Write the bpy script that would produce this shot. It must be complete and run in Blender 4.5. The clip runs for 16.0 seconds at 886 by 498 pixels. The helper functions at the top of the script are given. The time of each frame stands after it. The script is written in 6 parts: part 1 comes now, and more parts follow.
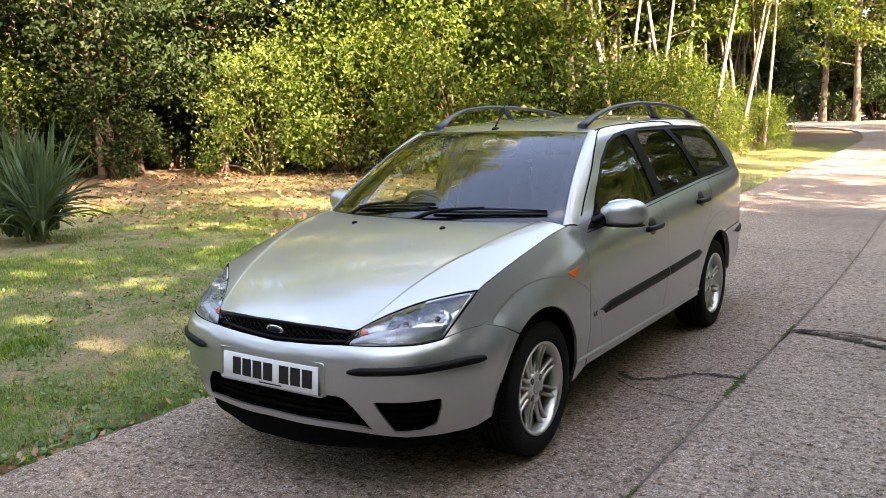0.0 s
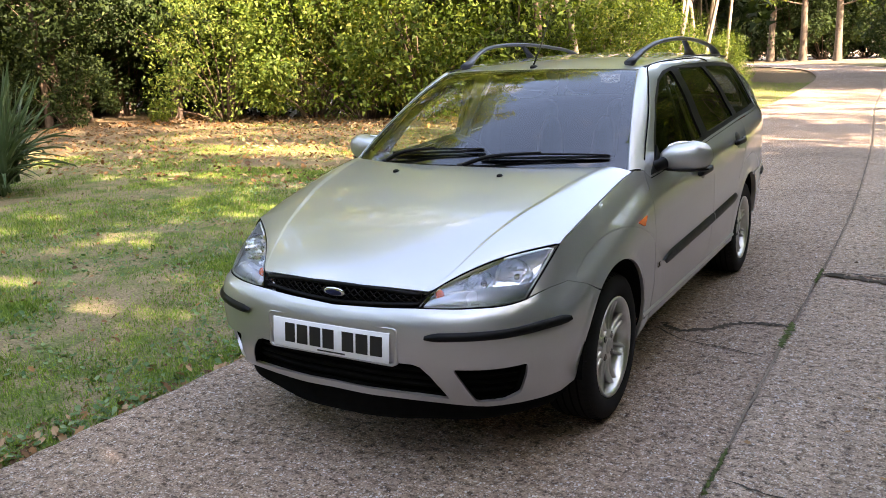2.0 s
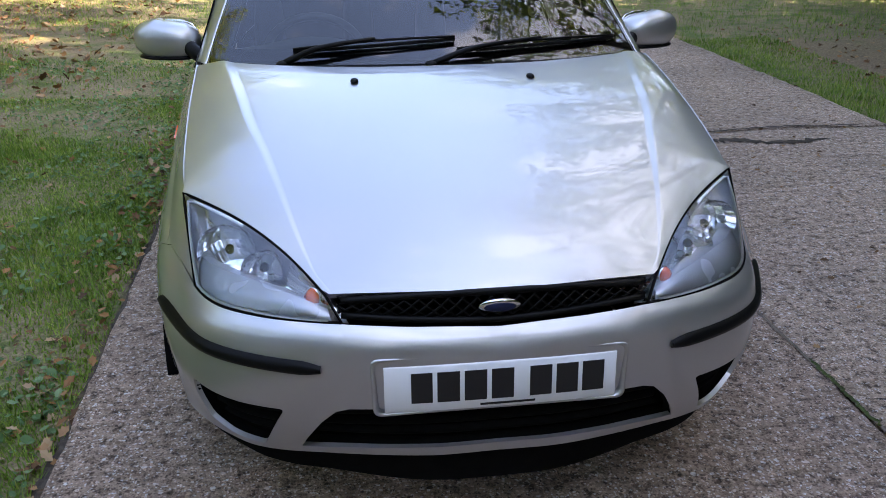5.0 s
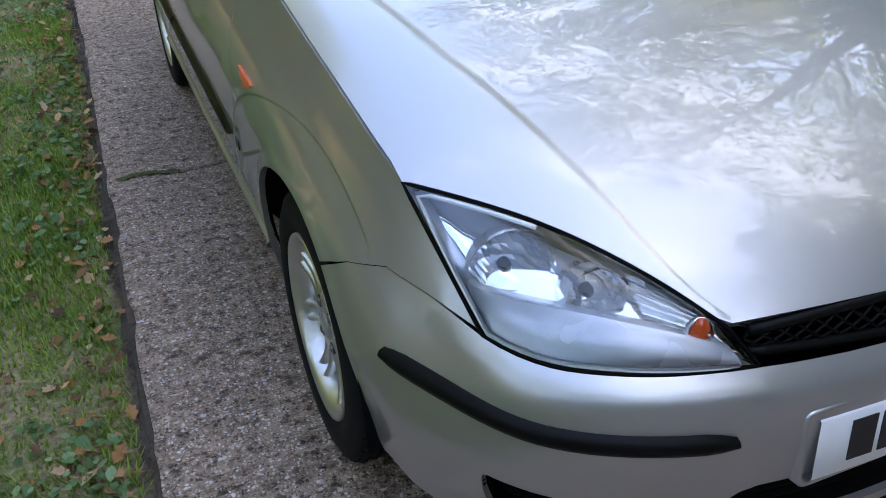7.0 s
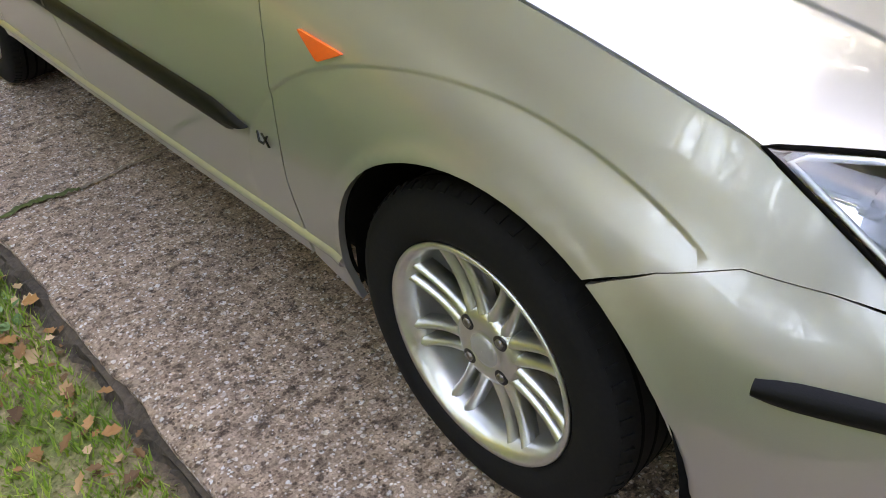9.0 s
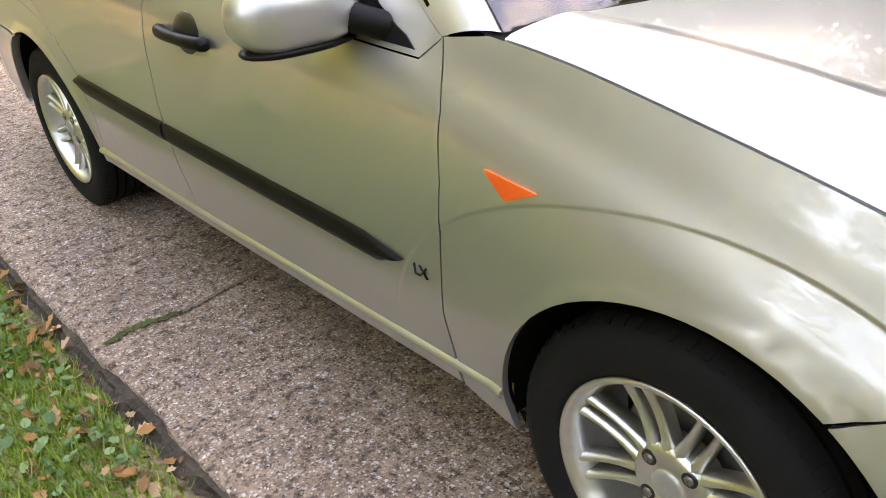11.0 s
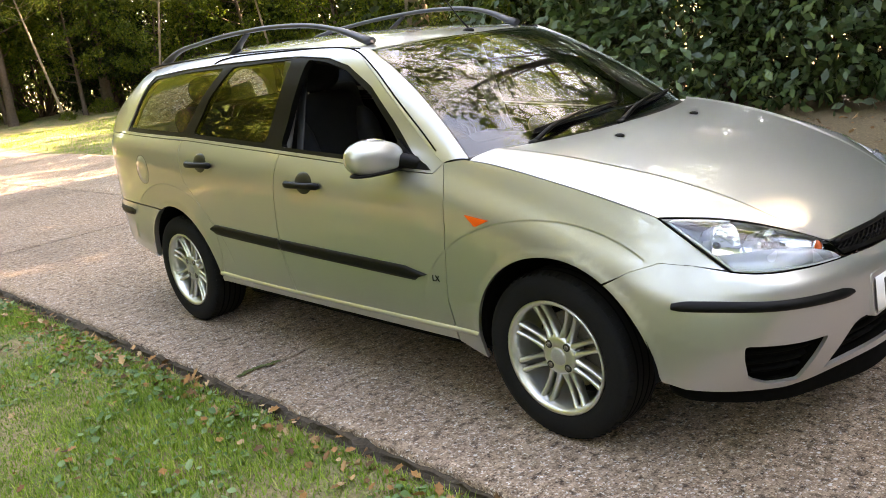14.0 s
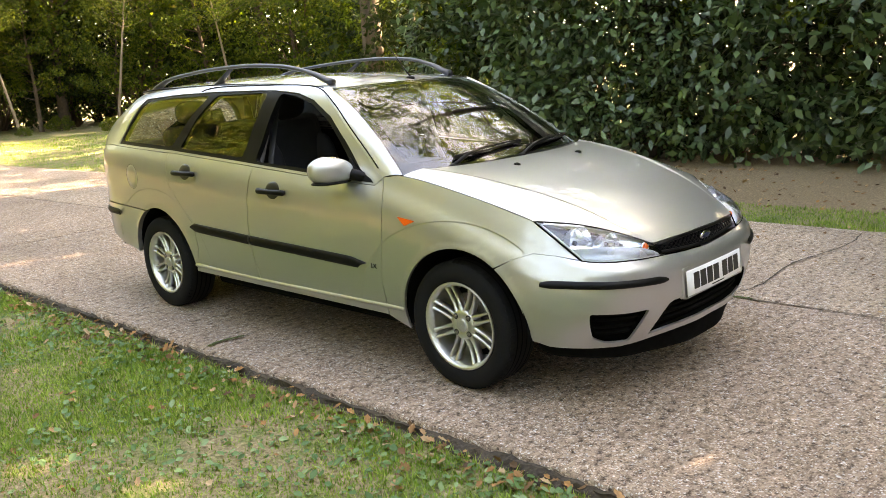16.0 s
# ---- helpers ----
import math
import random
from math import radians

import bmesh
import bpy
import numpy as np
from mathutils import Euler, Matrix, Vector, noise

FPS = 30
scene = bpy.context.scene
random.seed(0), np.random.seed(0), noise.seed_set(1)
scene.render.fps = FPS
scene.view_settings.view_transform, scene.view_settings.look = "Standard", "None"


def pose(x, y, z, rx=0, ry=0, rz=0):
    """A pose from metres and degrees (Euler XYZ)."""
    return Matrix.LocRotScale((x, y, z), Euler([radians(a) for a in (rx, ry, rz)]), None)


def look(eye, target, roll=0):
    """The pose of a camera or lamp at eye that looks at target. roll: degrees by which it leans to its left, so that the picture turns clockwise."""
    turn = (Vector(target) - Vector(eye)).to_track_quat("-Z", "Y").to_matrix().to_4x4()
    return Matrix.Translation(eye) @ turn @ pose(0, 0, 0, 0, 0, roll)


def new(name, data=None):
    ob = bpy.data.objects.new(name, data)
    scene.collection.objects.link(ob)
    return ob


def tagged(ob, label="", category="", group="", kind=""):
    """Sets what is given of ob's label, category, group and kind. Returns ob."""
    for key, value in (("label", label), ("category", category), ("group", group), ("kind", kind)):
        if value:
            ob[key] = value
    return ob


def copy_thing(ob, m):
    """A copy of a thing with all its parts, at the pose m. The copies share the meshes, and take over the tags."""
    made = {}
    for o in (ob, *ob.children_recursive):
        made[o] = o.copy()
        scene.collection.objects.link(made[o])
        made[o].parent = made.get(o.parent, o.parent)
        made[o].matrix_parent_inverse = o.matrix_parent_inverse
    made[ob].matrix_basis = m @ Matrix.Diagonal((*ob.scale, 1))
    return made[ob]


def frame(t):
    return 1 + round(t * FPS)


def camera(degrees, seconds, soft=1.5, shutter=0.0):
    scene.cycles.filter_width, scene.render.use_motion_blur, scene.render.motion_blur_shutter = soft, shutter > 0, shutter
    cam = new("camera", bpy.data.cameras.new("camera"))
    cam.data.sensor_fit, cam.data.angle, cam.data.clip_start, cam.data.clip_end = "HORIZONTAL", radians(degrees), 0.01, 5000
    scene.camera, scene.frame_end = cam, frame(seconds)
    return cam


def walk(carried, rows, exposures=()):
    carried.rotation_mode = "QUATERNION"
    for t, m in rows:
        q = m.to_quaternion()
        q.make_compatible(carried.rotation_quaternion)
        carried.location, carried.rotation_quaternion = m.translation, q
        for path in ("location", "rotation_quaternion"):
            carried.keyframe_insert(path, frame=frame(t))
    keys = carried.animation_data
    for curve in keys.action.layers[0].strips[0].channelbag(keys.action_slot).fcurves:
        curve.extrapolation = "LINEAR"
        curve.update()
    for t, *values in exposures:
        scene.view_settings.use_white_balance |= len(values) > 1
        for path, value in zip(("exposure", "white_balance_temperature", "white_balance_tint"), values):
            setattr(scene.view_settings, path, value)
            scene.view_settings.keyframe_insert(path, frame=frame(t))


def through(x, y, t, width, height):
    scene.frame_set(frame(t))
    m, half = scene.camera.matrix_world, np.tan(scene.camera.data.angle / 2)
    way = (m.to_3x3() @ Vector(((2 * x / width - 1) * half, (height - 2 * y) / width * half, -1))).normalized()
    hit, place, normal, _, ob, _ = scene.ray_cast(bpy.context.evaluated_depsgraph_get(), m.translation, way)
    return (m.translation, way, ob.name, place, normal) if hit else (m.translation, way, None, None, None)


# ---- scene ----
cam = camera(55.0, 16.0, soft=0.9)
PATH = [
    (0, (-2.428, 3.229, 1.506), (-1.334, 1.583, 1.192), -1.4),
    (0.5, (-2.423, 3.237, 1.497), (-1.294, 1.615, 1.183), -1.7),
    (1, (-2.403, 3.25, 1.483), (-1.232, 1.662, 1.158), -1.3),
    (1.5, (-2.192, 3.23, 1.467), (-1.054, 1.63, 1.086), -0.7),
    (2, (-1.854, 3.205, 1.49), (-0.873, 1.519, 1.046), -1.9),
    (2.5, (-1.463, 3.082, 1.474), (-0.581, 1.355, 0.984), -2.9),
    (3, (-1.076, 2.979, 1.498), (-0.356, 1.194, 0.954), -2.3),
    (3.5, (-0.658, 2.963, 1.528), (-0.152, 1.123, 0.929), -2.8),
    (4, (-0.26, 2.816, 1.506), (0.033, 0.955, 0.835), -2.9),
    (4.2, (-0.112, 2.73, 1.518), (0.065, 0.865, 0.817), -2.4),
    (6.3, (0.939, 1.9, 1.445), (0.262, 0.26, 0.52), 1.0),
    (6.5, (1.018, 1.776, 1.426), (0.329, 0.16, 0.47), 0.5),
    (7, (1.091, 1.495, 1.385), (0.444, -0.096, 0.36), -1.3),
    (7.5, (1.171, 1.202, 1.365), (0.528, -0.372, 0.312), -3.8),
    (8, (1.34, 1.016, 1.307), (0.579, -0.47, 0.205), -7.0),
    (8.2, (1.383, 0.964, 1.295), (0.564, -0.467, 0.163), -6.7),
    (10.3, (1.54, 0.579, 1.263), (0.395, -0.579, 0.102), -4.7),
    (10.5, (1.576, 0.567, 1.305), (0.432, -0.642, 0.196), -4.9),
    (11, (1.633, 0.575, 1.342), (0.541, -0.782, 0.359), -5.9),
    (11.5, (1.71, 0.615, 1.359), (0.66, -0.821, 0.446), -5.3),
    (12, (1.829, 0.824, 1.349), (0.89, -0.719, 0.491), -5.2),
    (12.5, (2.041, 1.061, 1.368), (1.051, -0.494, 0.592), -6.8),
    (13, (2.357, 1.277, 1.417), (1.155, -0.186, 0.771), -7.4),
    (13.5, (2.621, 1.583, 1.424), (1.339, 0.146, 0.886), -7.1),
    (14, (2.868, 1.788, 1.445), (1.561, 0.361, 0.943), -7.2),
    (14.5, (3.112, 1.99, 1.468), (1.753, 0.603, 0.991), -6.6),
    (15, (3.231, 2.224, 1.458), (1.827, 0.872, 1.012), -4.4),
    (15.5, (3.373, 2.403, 1.479), (1.959, 1.056, 1.05), -3.9),
    (16, (3.52, 2.544, 1.485), (2.106, 1.195, 1.059), -3.6),
]
walk(cam, [(t, look(eye, target, roll)) for t, eye, target, roll in PATH],
     [(0.0, 3.7, 8400, 23), (2.0, 3.65, 8300, 23), (4.0, 3.27, 7400, 24), (7.0, 3.2, 7300, 22), (7.6, 3.22, 7400, 20), (8.2, 3.6, 8500, 22), (10.5, 4.5, 10200, 30), (12.5, 4.35, 10000, 26), (14.5, 4.22, 10300, 21), (16.0, 4.3, 10700, 20)])

# ---- world, sun, exposure ----
SUN_AZ, SUN_EL = radians(291), radians(34)
world = bpy.data.worlds.new("sky")
scene.world = world
world.use_nodes = True
wn = world.node_tree
sky = wn.nodes.new("ShaderNodeTexSky")
sky.sky_type, sky.sun_disc, sky.sun_elevation, sky.sun_rotation = "NISHITA", False, SUN_EL, SUN_AZ
sky.air_density, sky.dust_density, sky.ozone_density = 1.0, 0.8, 1.2
wn.nodes["Background"].inputs["Strength"].default_value = 0.125
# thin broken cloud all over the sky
tc = wn.nodes.new("ShaderNodeTexCoord")
cl = wn.nodes.new("ShaderNodeTexNoise")
cl.inputs["Scale"].default_value, cl.inputs["Detail"].default_value, cl.inputs["Roughness"].default_value = 3.2, 7.0, 0.55
wn.links.new(tc.outputs["Generated"], cl.inputs["Vector"])
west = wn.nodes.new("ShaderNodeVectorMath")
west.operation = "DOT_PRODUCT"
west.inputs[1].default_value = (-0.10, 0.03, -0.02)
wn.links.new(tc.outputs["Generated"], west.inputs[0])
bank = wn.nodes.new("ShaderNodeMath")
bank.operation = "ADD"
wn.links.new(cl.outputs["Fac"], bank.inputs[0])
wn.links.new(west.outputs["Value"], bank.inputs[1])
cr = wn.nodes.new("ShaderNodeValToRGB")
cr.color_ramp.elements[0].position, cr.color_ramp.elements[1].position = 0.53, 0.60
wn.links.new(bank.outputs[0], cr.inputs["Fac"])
mixer = wn.nodes.new("ShaderNodeMix")
mixer.data_type = "RGBA"
mixer.inputs[7].default_value = (3.2, 3.6, 4.3, 1)
cap = wn.nodes.new("ShaderNodeMath")
cap.operation = "MULTIPLY"
cap.inputs[1].default_value = 0.75
wn.links.new(cr.outputs["Color"], cap.inputs[0])
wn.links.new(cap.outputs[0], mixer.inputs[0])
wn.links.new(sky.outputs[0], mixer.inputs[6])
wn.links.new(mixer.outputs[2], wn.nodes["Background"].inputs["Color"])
sun = new("sun", bpy.data.lights.new("sun", "SUN"))
sun.data.energy, sun.data.angle, sun.data.color = 5.0, radians(0.5), (1.0, 0.93, 0.80)
to_sun = Vector((math.sin(SUN_AZ) * math.cos(SUN_EL), math.cos(SUN_AZ) * math.cos(SUN_EL), math.sin(SUN_EL)))
sun.matrix_world = look(to_sun * 60, (0, 0, 0))

# ---- materials ----


def material(name):
    m = bpy.data.materials.new(name)
    m.use_nodes = True
    return m, m.node_tree, m.node_tree.nodes["Principled BSDF"]


def node(nt, kind, **values):
    n = nt.nodes.new(kind)
    for key, v in values.items():
        n.inputs[key.replace("_", " ")].default_value = v
    return n


def ramp(nt, fac, stops):
    r = nt.nodes.new("ShaderNodeValToRGB")
    while len(r.color_ramp.elements) < len(stops):
        r.color_ramp.elements.new(0.5)
    for e, (p, c) in zip(r.color_ramp.elements, stops):
        e.position, e.color = p, (*c, 1)
    nt.links.new(fac, r.inputs["Fac"])
    return r.outputs["Color"]


def coords(nt, scale=1.0, kind="Object"):
    tc = nt.nodes.new("ShaderNodeTexCoord")
    mp = nt.nodes.new("ShaderNodeMapping")
    mp.inputs["Scale"].default_value = (scale, scale, scale) if not isinstance(scale, tuple) else scale
    nt.links.new(tc.outputs[kind], mp.inputs["Vector"])
    return mp.outputs["Vector"]


def noise_tex(nt, vec, scale, detail=4.0, rough=0.55):
    n = node(nt, "ShaderNodeTexNoise", Scale=scale, Detail=detail, Roughness=rough)
    nt.links.new(vec, n.inputs["Vector"])
    return n.outputs["Fac"]


def mix_col(nt, fac, a, b, mode="MIX"):
    m = nt.nodes.new("ShaderNodeMix")
    m.data_type, m.blend_type = "RGBA", mode
    for sock, v in ((m.inputs[0], fac), (m.inputs[6], a), (m.inputs[7], b)):
        if isinstance(v, (int, float)):
            sock.default_value = v
        elif isinstance(v, tuple):
            sock.default_value = (*v, 1)
        else:
            nt.links.new(v, sock)
    return m.outputs[2]


def bump(nt, height, strength, distance, bsdf):
    b = node(nt, "ShaderNodeBump", Strength=strength, Distance=distance)
    nt.links.new(height, b.inputs["Height"])
    nt.links.new(b.outputs["Normal"], bsdf.inputs["Normal"])


def plain(name, color, rough=0.5, metal=0.0, coat=0.0, grain=60.0, amount=0.15, relief=0.0, spec=0.5):
    """A surface with one base colour, uneven in tone and gloss."""
    m, nt, b = material(name)
    vec = coords(nt)
    f = noise_tex(nt, vec, grain)
    g = noise_tex(nt, vec, grain * 0.07)
    lo, hi = [max(0.0, c * (1 - amount)) for c in color], [min(1.0, c * (1 + amount)) for c in color]
    c1 = ramp(nt, f, [(0.3, lo), (0.7, hi)])
    nt.links.new(mix_col(nt, 0.5, c1, ramp(nt, g, [(0.3, lo), (0.7, hi)])), b.inputs["Base Color"])
    r = node(nt, "ShaderNodeMapRange", To_Min=max(0.02, rough - 0.06), To_Max=min(1, rough + 0.08))
    nt.links.new(g, r.inputs["Value"])
    nt.links.new(r.outputs[0], b.inputs["Roughness"])
    b.inputs["Metallic"].default_value = metal
    b.inputs["Specular IOR Level"].default_value = spec
    b.inputs["Coat Weight"].default_value = coat
    b.inputs["Coat Roughness"].default_value = 0.03
    if relief:
        bump(nt, f, 0.6, relief, b)
    return m


def car_paint():
    """Silver metallic: fine flakes under a clear, glossy lacquer with a film of dust."""
    m, nt, b = material("silver_paint")
    vec = coords(nt)
    flake = node(nt, "ShaderNodeTexVoronoi", Scale=1400.0)
    nt.links.new(vec, flake.inputs["Vector"])
    dirt, film = noise_tex(nt, vec, 3.0, 6), noise_tex(nt, vec, 38.0, 5, 0.7)
    c = ramp(nt, flake.outputs["Distance"], [(0.0, (0.43, 0.437, 0.438)), (0.9, (0.53, 0.537, 0.538))])
    c = mix_col(nt, dirt, c, (0.48, 0.482, 0.472))
    nt.links.new(mix_col(nt, ramp(nt, film, [(0.62, (0, 0, 0)), (0.85, (0.18, 0.18, 0.18))]), c, (0.34, 0.32, 0.28)), b.inputs["Base Color"])
    b.inputs["Metallic"].default_value = 0.84
    r = node(nt, "ShaderNodeMapRange", To_Min=0.34, To_Max=0.43)
    nt.links.new(dirt, r.inputs["Value"])
    nt.links.new(r.outputs[0], b.inputs["Roughness"])
    b.inputs["Coat Weight"].default_value = 1.0
    b.inputs["Coat IOR"].default_value = 1.62
    gl = node(nt, "ShaderNodeMapRange", To_Min=0.008, To_Max=0.035)
    nt.links.new(film, gl.inputs["Value"])
    nt.links.new(gl.outputs[0], b.inputs["Coat Roughness"])
    return m


def glass_pane(name, tint=(0.62, 0.68, 0.66), ior=1.5):
    m, nt, b = material(name)
    nt.nodes.remove(b)
    clear = node(nt, "ShaderNodeBsdfTransparent", Color=(*tint, 1))
    gloss = node(nt, "ShaderNodeBsdfGlossy", Roughness=0.004, Color=(1, 1, 1, 1))
    fres = node(nt, "ShaderNodeFresnel", IOR=ior)
    mx = nt.nodes.new("ShaderNodeMixShader")
    nt.links.new(fres.outputs[0], mx.inputs[0])
    nt.links.new(clear.outputs[0], mx.inputs[1])
    nt.links.new(gloss.outputs[0], mx.inputs[2])
    nt.links.new(mx.outputs[0], nt.nodes["Material Output"].inputs["Surface"])
    return m


PAINT = car_paint()
GLASS = glass_pane("window_glass", (0.58, 0.64, 0.61), 1.75)
SCREEN = glass_pane("windscreen_glass", (0.60, 0.67, 0.65), 1.75)
LENS = glass_pane("lamp_lens", (0.95, 0.97, 0.98), 1.6)
BLACK_TRIM = plain("black_plastic_trim", (0.0034, 0.0035, 0.0037), 0.42, grain=300, amount=0.3, relief=0.0004, spec=0.13)
GLOSS_BLACK = plain("gloss_black", (0.008, 0.008, 0.009), 0.12, grain=20)
VOID = plain("underside_black", (0.004, 0.004, 0.004), 0.95, grain=30, amount=0.4, spec=0.05)
RUBBER = plain("tyre_rubber", (0.009, 0.009, 0.0095), 0.8, grain=120, amount=0.3, relief=0.0006, spec=0.15)
CAP_GREY = plain("wheel_cap_grey", (0.40, 0.40, 0.39), 0.45, metal=0.5, grain=60, amount=0.12)
ALLOY = plain("alloy_silver", (0.60, 0.60, 0.57), 0.30, metal=0.9, grain=40, amount=0.10, coat=0.5)
CHROME = plain("chrome", (0.85, 0.86, 0.88), 0.06, metal=1.0, grain=10, amount=0.04)
PILLAR_GREY = plain("pillar_grey", (0.09, 0.09, 0.088), 0.8, grain=200, amount=0.12)
LAMP_CHROME = plain("lamp_chrome", (0.92, 0.94, 0.96), 0.06, metal=0.88, grain=25, amount=0.06)
# pale blue-grey puts the sky's reflection into the satin colour
LAMP_SKY_SATIN = plain("lamp_sky_satin", (0.62, 0.65, 0.70), 0.25, metal=0.35, grain=25, amount=0.08)
LENS_EDGE = plain("lens_edge_plastic", (0.72, 0.76, 0.78), 0.18, grain=25, amount=0.06, coat=0.5)
AMBER = plain("amber_lens", (0.85, 0.095, 0.012), 0.15, coat=0.8, grain=200, amount=0.12)
RAIL = plain("roof_rail_grey", (0.034, 0.037, 0.048), 0.38, coat=0.2, grain=200, amount=0.15)
FABRIC = plain("seat_fabric", (0.020, 0.021, 0.024), 0.95, grain=350, amount=0.35, relief=0.001)
DASH = plain("dashboard_vinyl", (0.030, 0.032, 0.035), 0.6, grain=400, amount=0.25, relief=0.0006)
LINING = plain("roof_lining", (0.42, 0.42, 0.40), 0.95, grain=300, amount=0.1)
PLATE_WHITE = plain("plate_white", (0.80, 0.81, 0.80), 0.30, coat=0.3, grain=20, amount=0.03)
PLATE_BLACK = plain("plate_black", (0.010, 0.010, 0.010), 0.35, grain=20)
BADGE_BLUE = plain("badge_blue", (0.010, 0.018, 0.060), 0.35, grain=40, spec=0.3)
DISC = plain("brake_disc_steel", (0.22, 0.20, 0.19), 0.45, metal=0.8, grain=80, amount=0.25)

# ---- builders ----


def part(name, bm, mat, parent=None, label="", smooth=True, where=None):
    """Links a bmesh as one mesh object under a thing or a part."""
    me = bpy.data.meshes.new(name)
    bm.to_mesh(me)
    bm.free()
    me.materials.append(mat)
    me.polygons.foreach_set("use_smooth", [smooth] * len(me.polygons))
    ob = new(name, me)
    if parent is not None:
        ob.parent = parent
    if where is not None:
        ob.matrix_basis = where
    return tagged(ob, label)


def from_data(name, verts, faces, mat, parent=None, label="", smooth=True, where=None, normals=None):
    me = bpy.data.meshes.new(name)
    me.from_pydata([tuple(map(float, v)) for v in verts], [], [tuple(map(int, f)) for f in faces])
    me.materials.append(mat)
    me.polygons.foreach_set("use_smooth", [smooth] * len(me.polygons))
    if normals is not None:
        me.normals_split_custom_set_from_vertices([tuple(map(float, n)) for n in normals])
    ob = new(name, me)
    if parent is not None:
        ob.parent = parent
    if where is not None:
        ob.matrix_basis = where
    return tagged(ob, label)


def spline(points):
    """A smooth curve through (x, y) pairs, flat beyond its ends."""
    p = np.array(sorted(points), float)
    xs, ys = p[:, 0], p[:, 1]
    d = np.diff(ys) / np.diff(xs)
    w = np.diff(xs)
    m = np.r_[d[0], (d[:-1] * w[1:] + d[1:] * w[:-1]) / (w[1:] + w[:-1]) if len(d) > 1 else [], d[-1]]

    def f(x):
        x = np.clip(np.asarray(x, float), xs[0], xs[-1])
        i = np.clip(np.searchsorted(xs, x) - 1, 0, len(xs) - 2)
        h = xs[i + 1] - xs[i]
        t = (x - xs[i]) / h
        return ((2 * t**3 - 3 * t**2 + 1) * ys[i] + (t**3 - 2 * t**2 + t) * h * m[i]
                + (3 * t**2 - 2 * t**3) * ys[i + 1] + (t**3 - t**2) * h * m[i + 1])
    return f


def step(x, a, b):
    t = np.clip((np.asarray(x, float) - a) / (b - a), 0, 1)
    return t * t * (3 - 2 * t)


def rounded(points, r=0.02, n=4):
    """A closed outline with its corners rounded."""
    p = [np.array(q, float) for q in points]
    out = []
    for a, b, c in zip([p[-1], *p[:-1]], p, [*p[1:], p[0]]):
        u, v = a - b, c - b
        k = min(r, 0.45 * np.linalg.norm(u), 0.45 * np.linalg.norm(v))
        u, v = b + u / np.linalg.norm(u) * k, b + v / np.linalg.norm(v) * k
        for t in np.linspace(0, 1, n):
            out.append((1 - t) ** 2 * u + 2 * t * (1 - t) * b + t * t * v)
    return [tuple(q) for q in out]


def resampled(loop, h):
    out = []
    for a, b in zip(loop, [*loop[1:], loop[0]]):
        a, b = np.array(a, float), np.array(b, float)
        k = max(1, int(np.ceil(np.linalg.norm(b - a) / h)))
        out += [a + (b - a) * t / k for t in range(k)]
    return np.array(out)


def inside(pts, loop):
    x, y = pts[:, 0], pts[:, 1]
    res = np.zeros(len(pts), bool)
    q = np.roll(loop, -1, 0)
    for (x0, y0), (x1, y1) in zip(loop, q):
        if y0 == y1:
            continue
        res ^= ((y0 > y) != (y1 > y)) & (x < (x1 - x0) * (y - y0) / (y1 - y0) + x0)
    return res


def shrunk(loop, d):
    """The closed outline moved inwards by d."""
    p = np.array(loop, float)
    area = 0.5 * np.sum(p[:, 0] * np.roll(p[:, 1], -1) - np.roll(p[:, 0], -1) * p[:, 1])
    t = np.roll(p, -1, 0) - np.roll(p, 1, 0)
    t /= np.linalg.norm(t, axis=1)[:, None] + 1e-9
    return p + d * np.sign(area) * np.stack([-t[:, 1], t[:, 0]], 1)


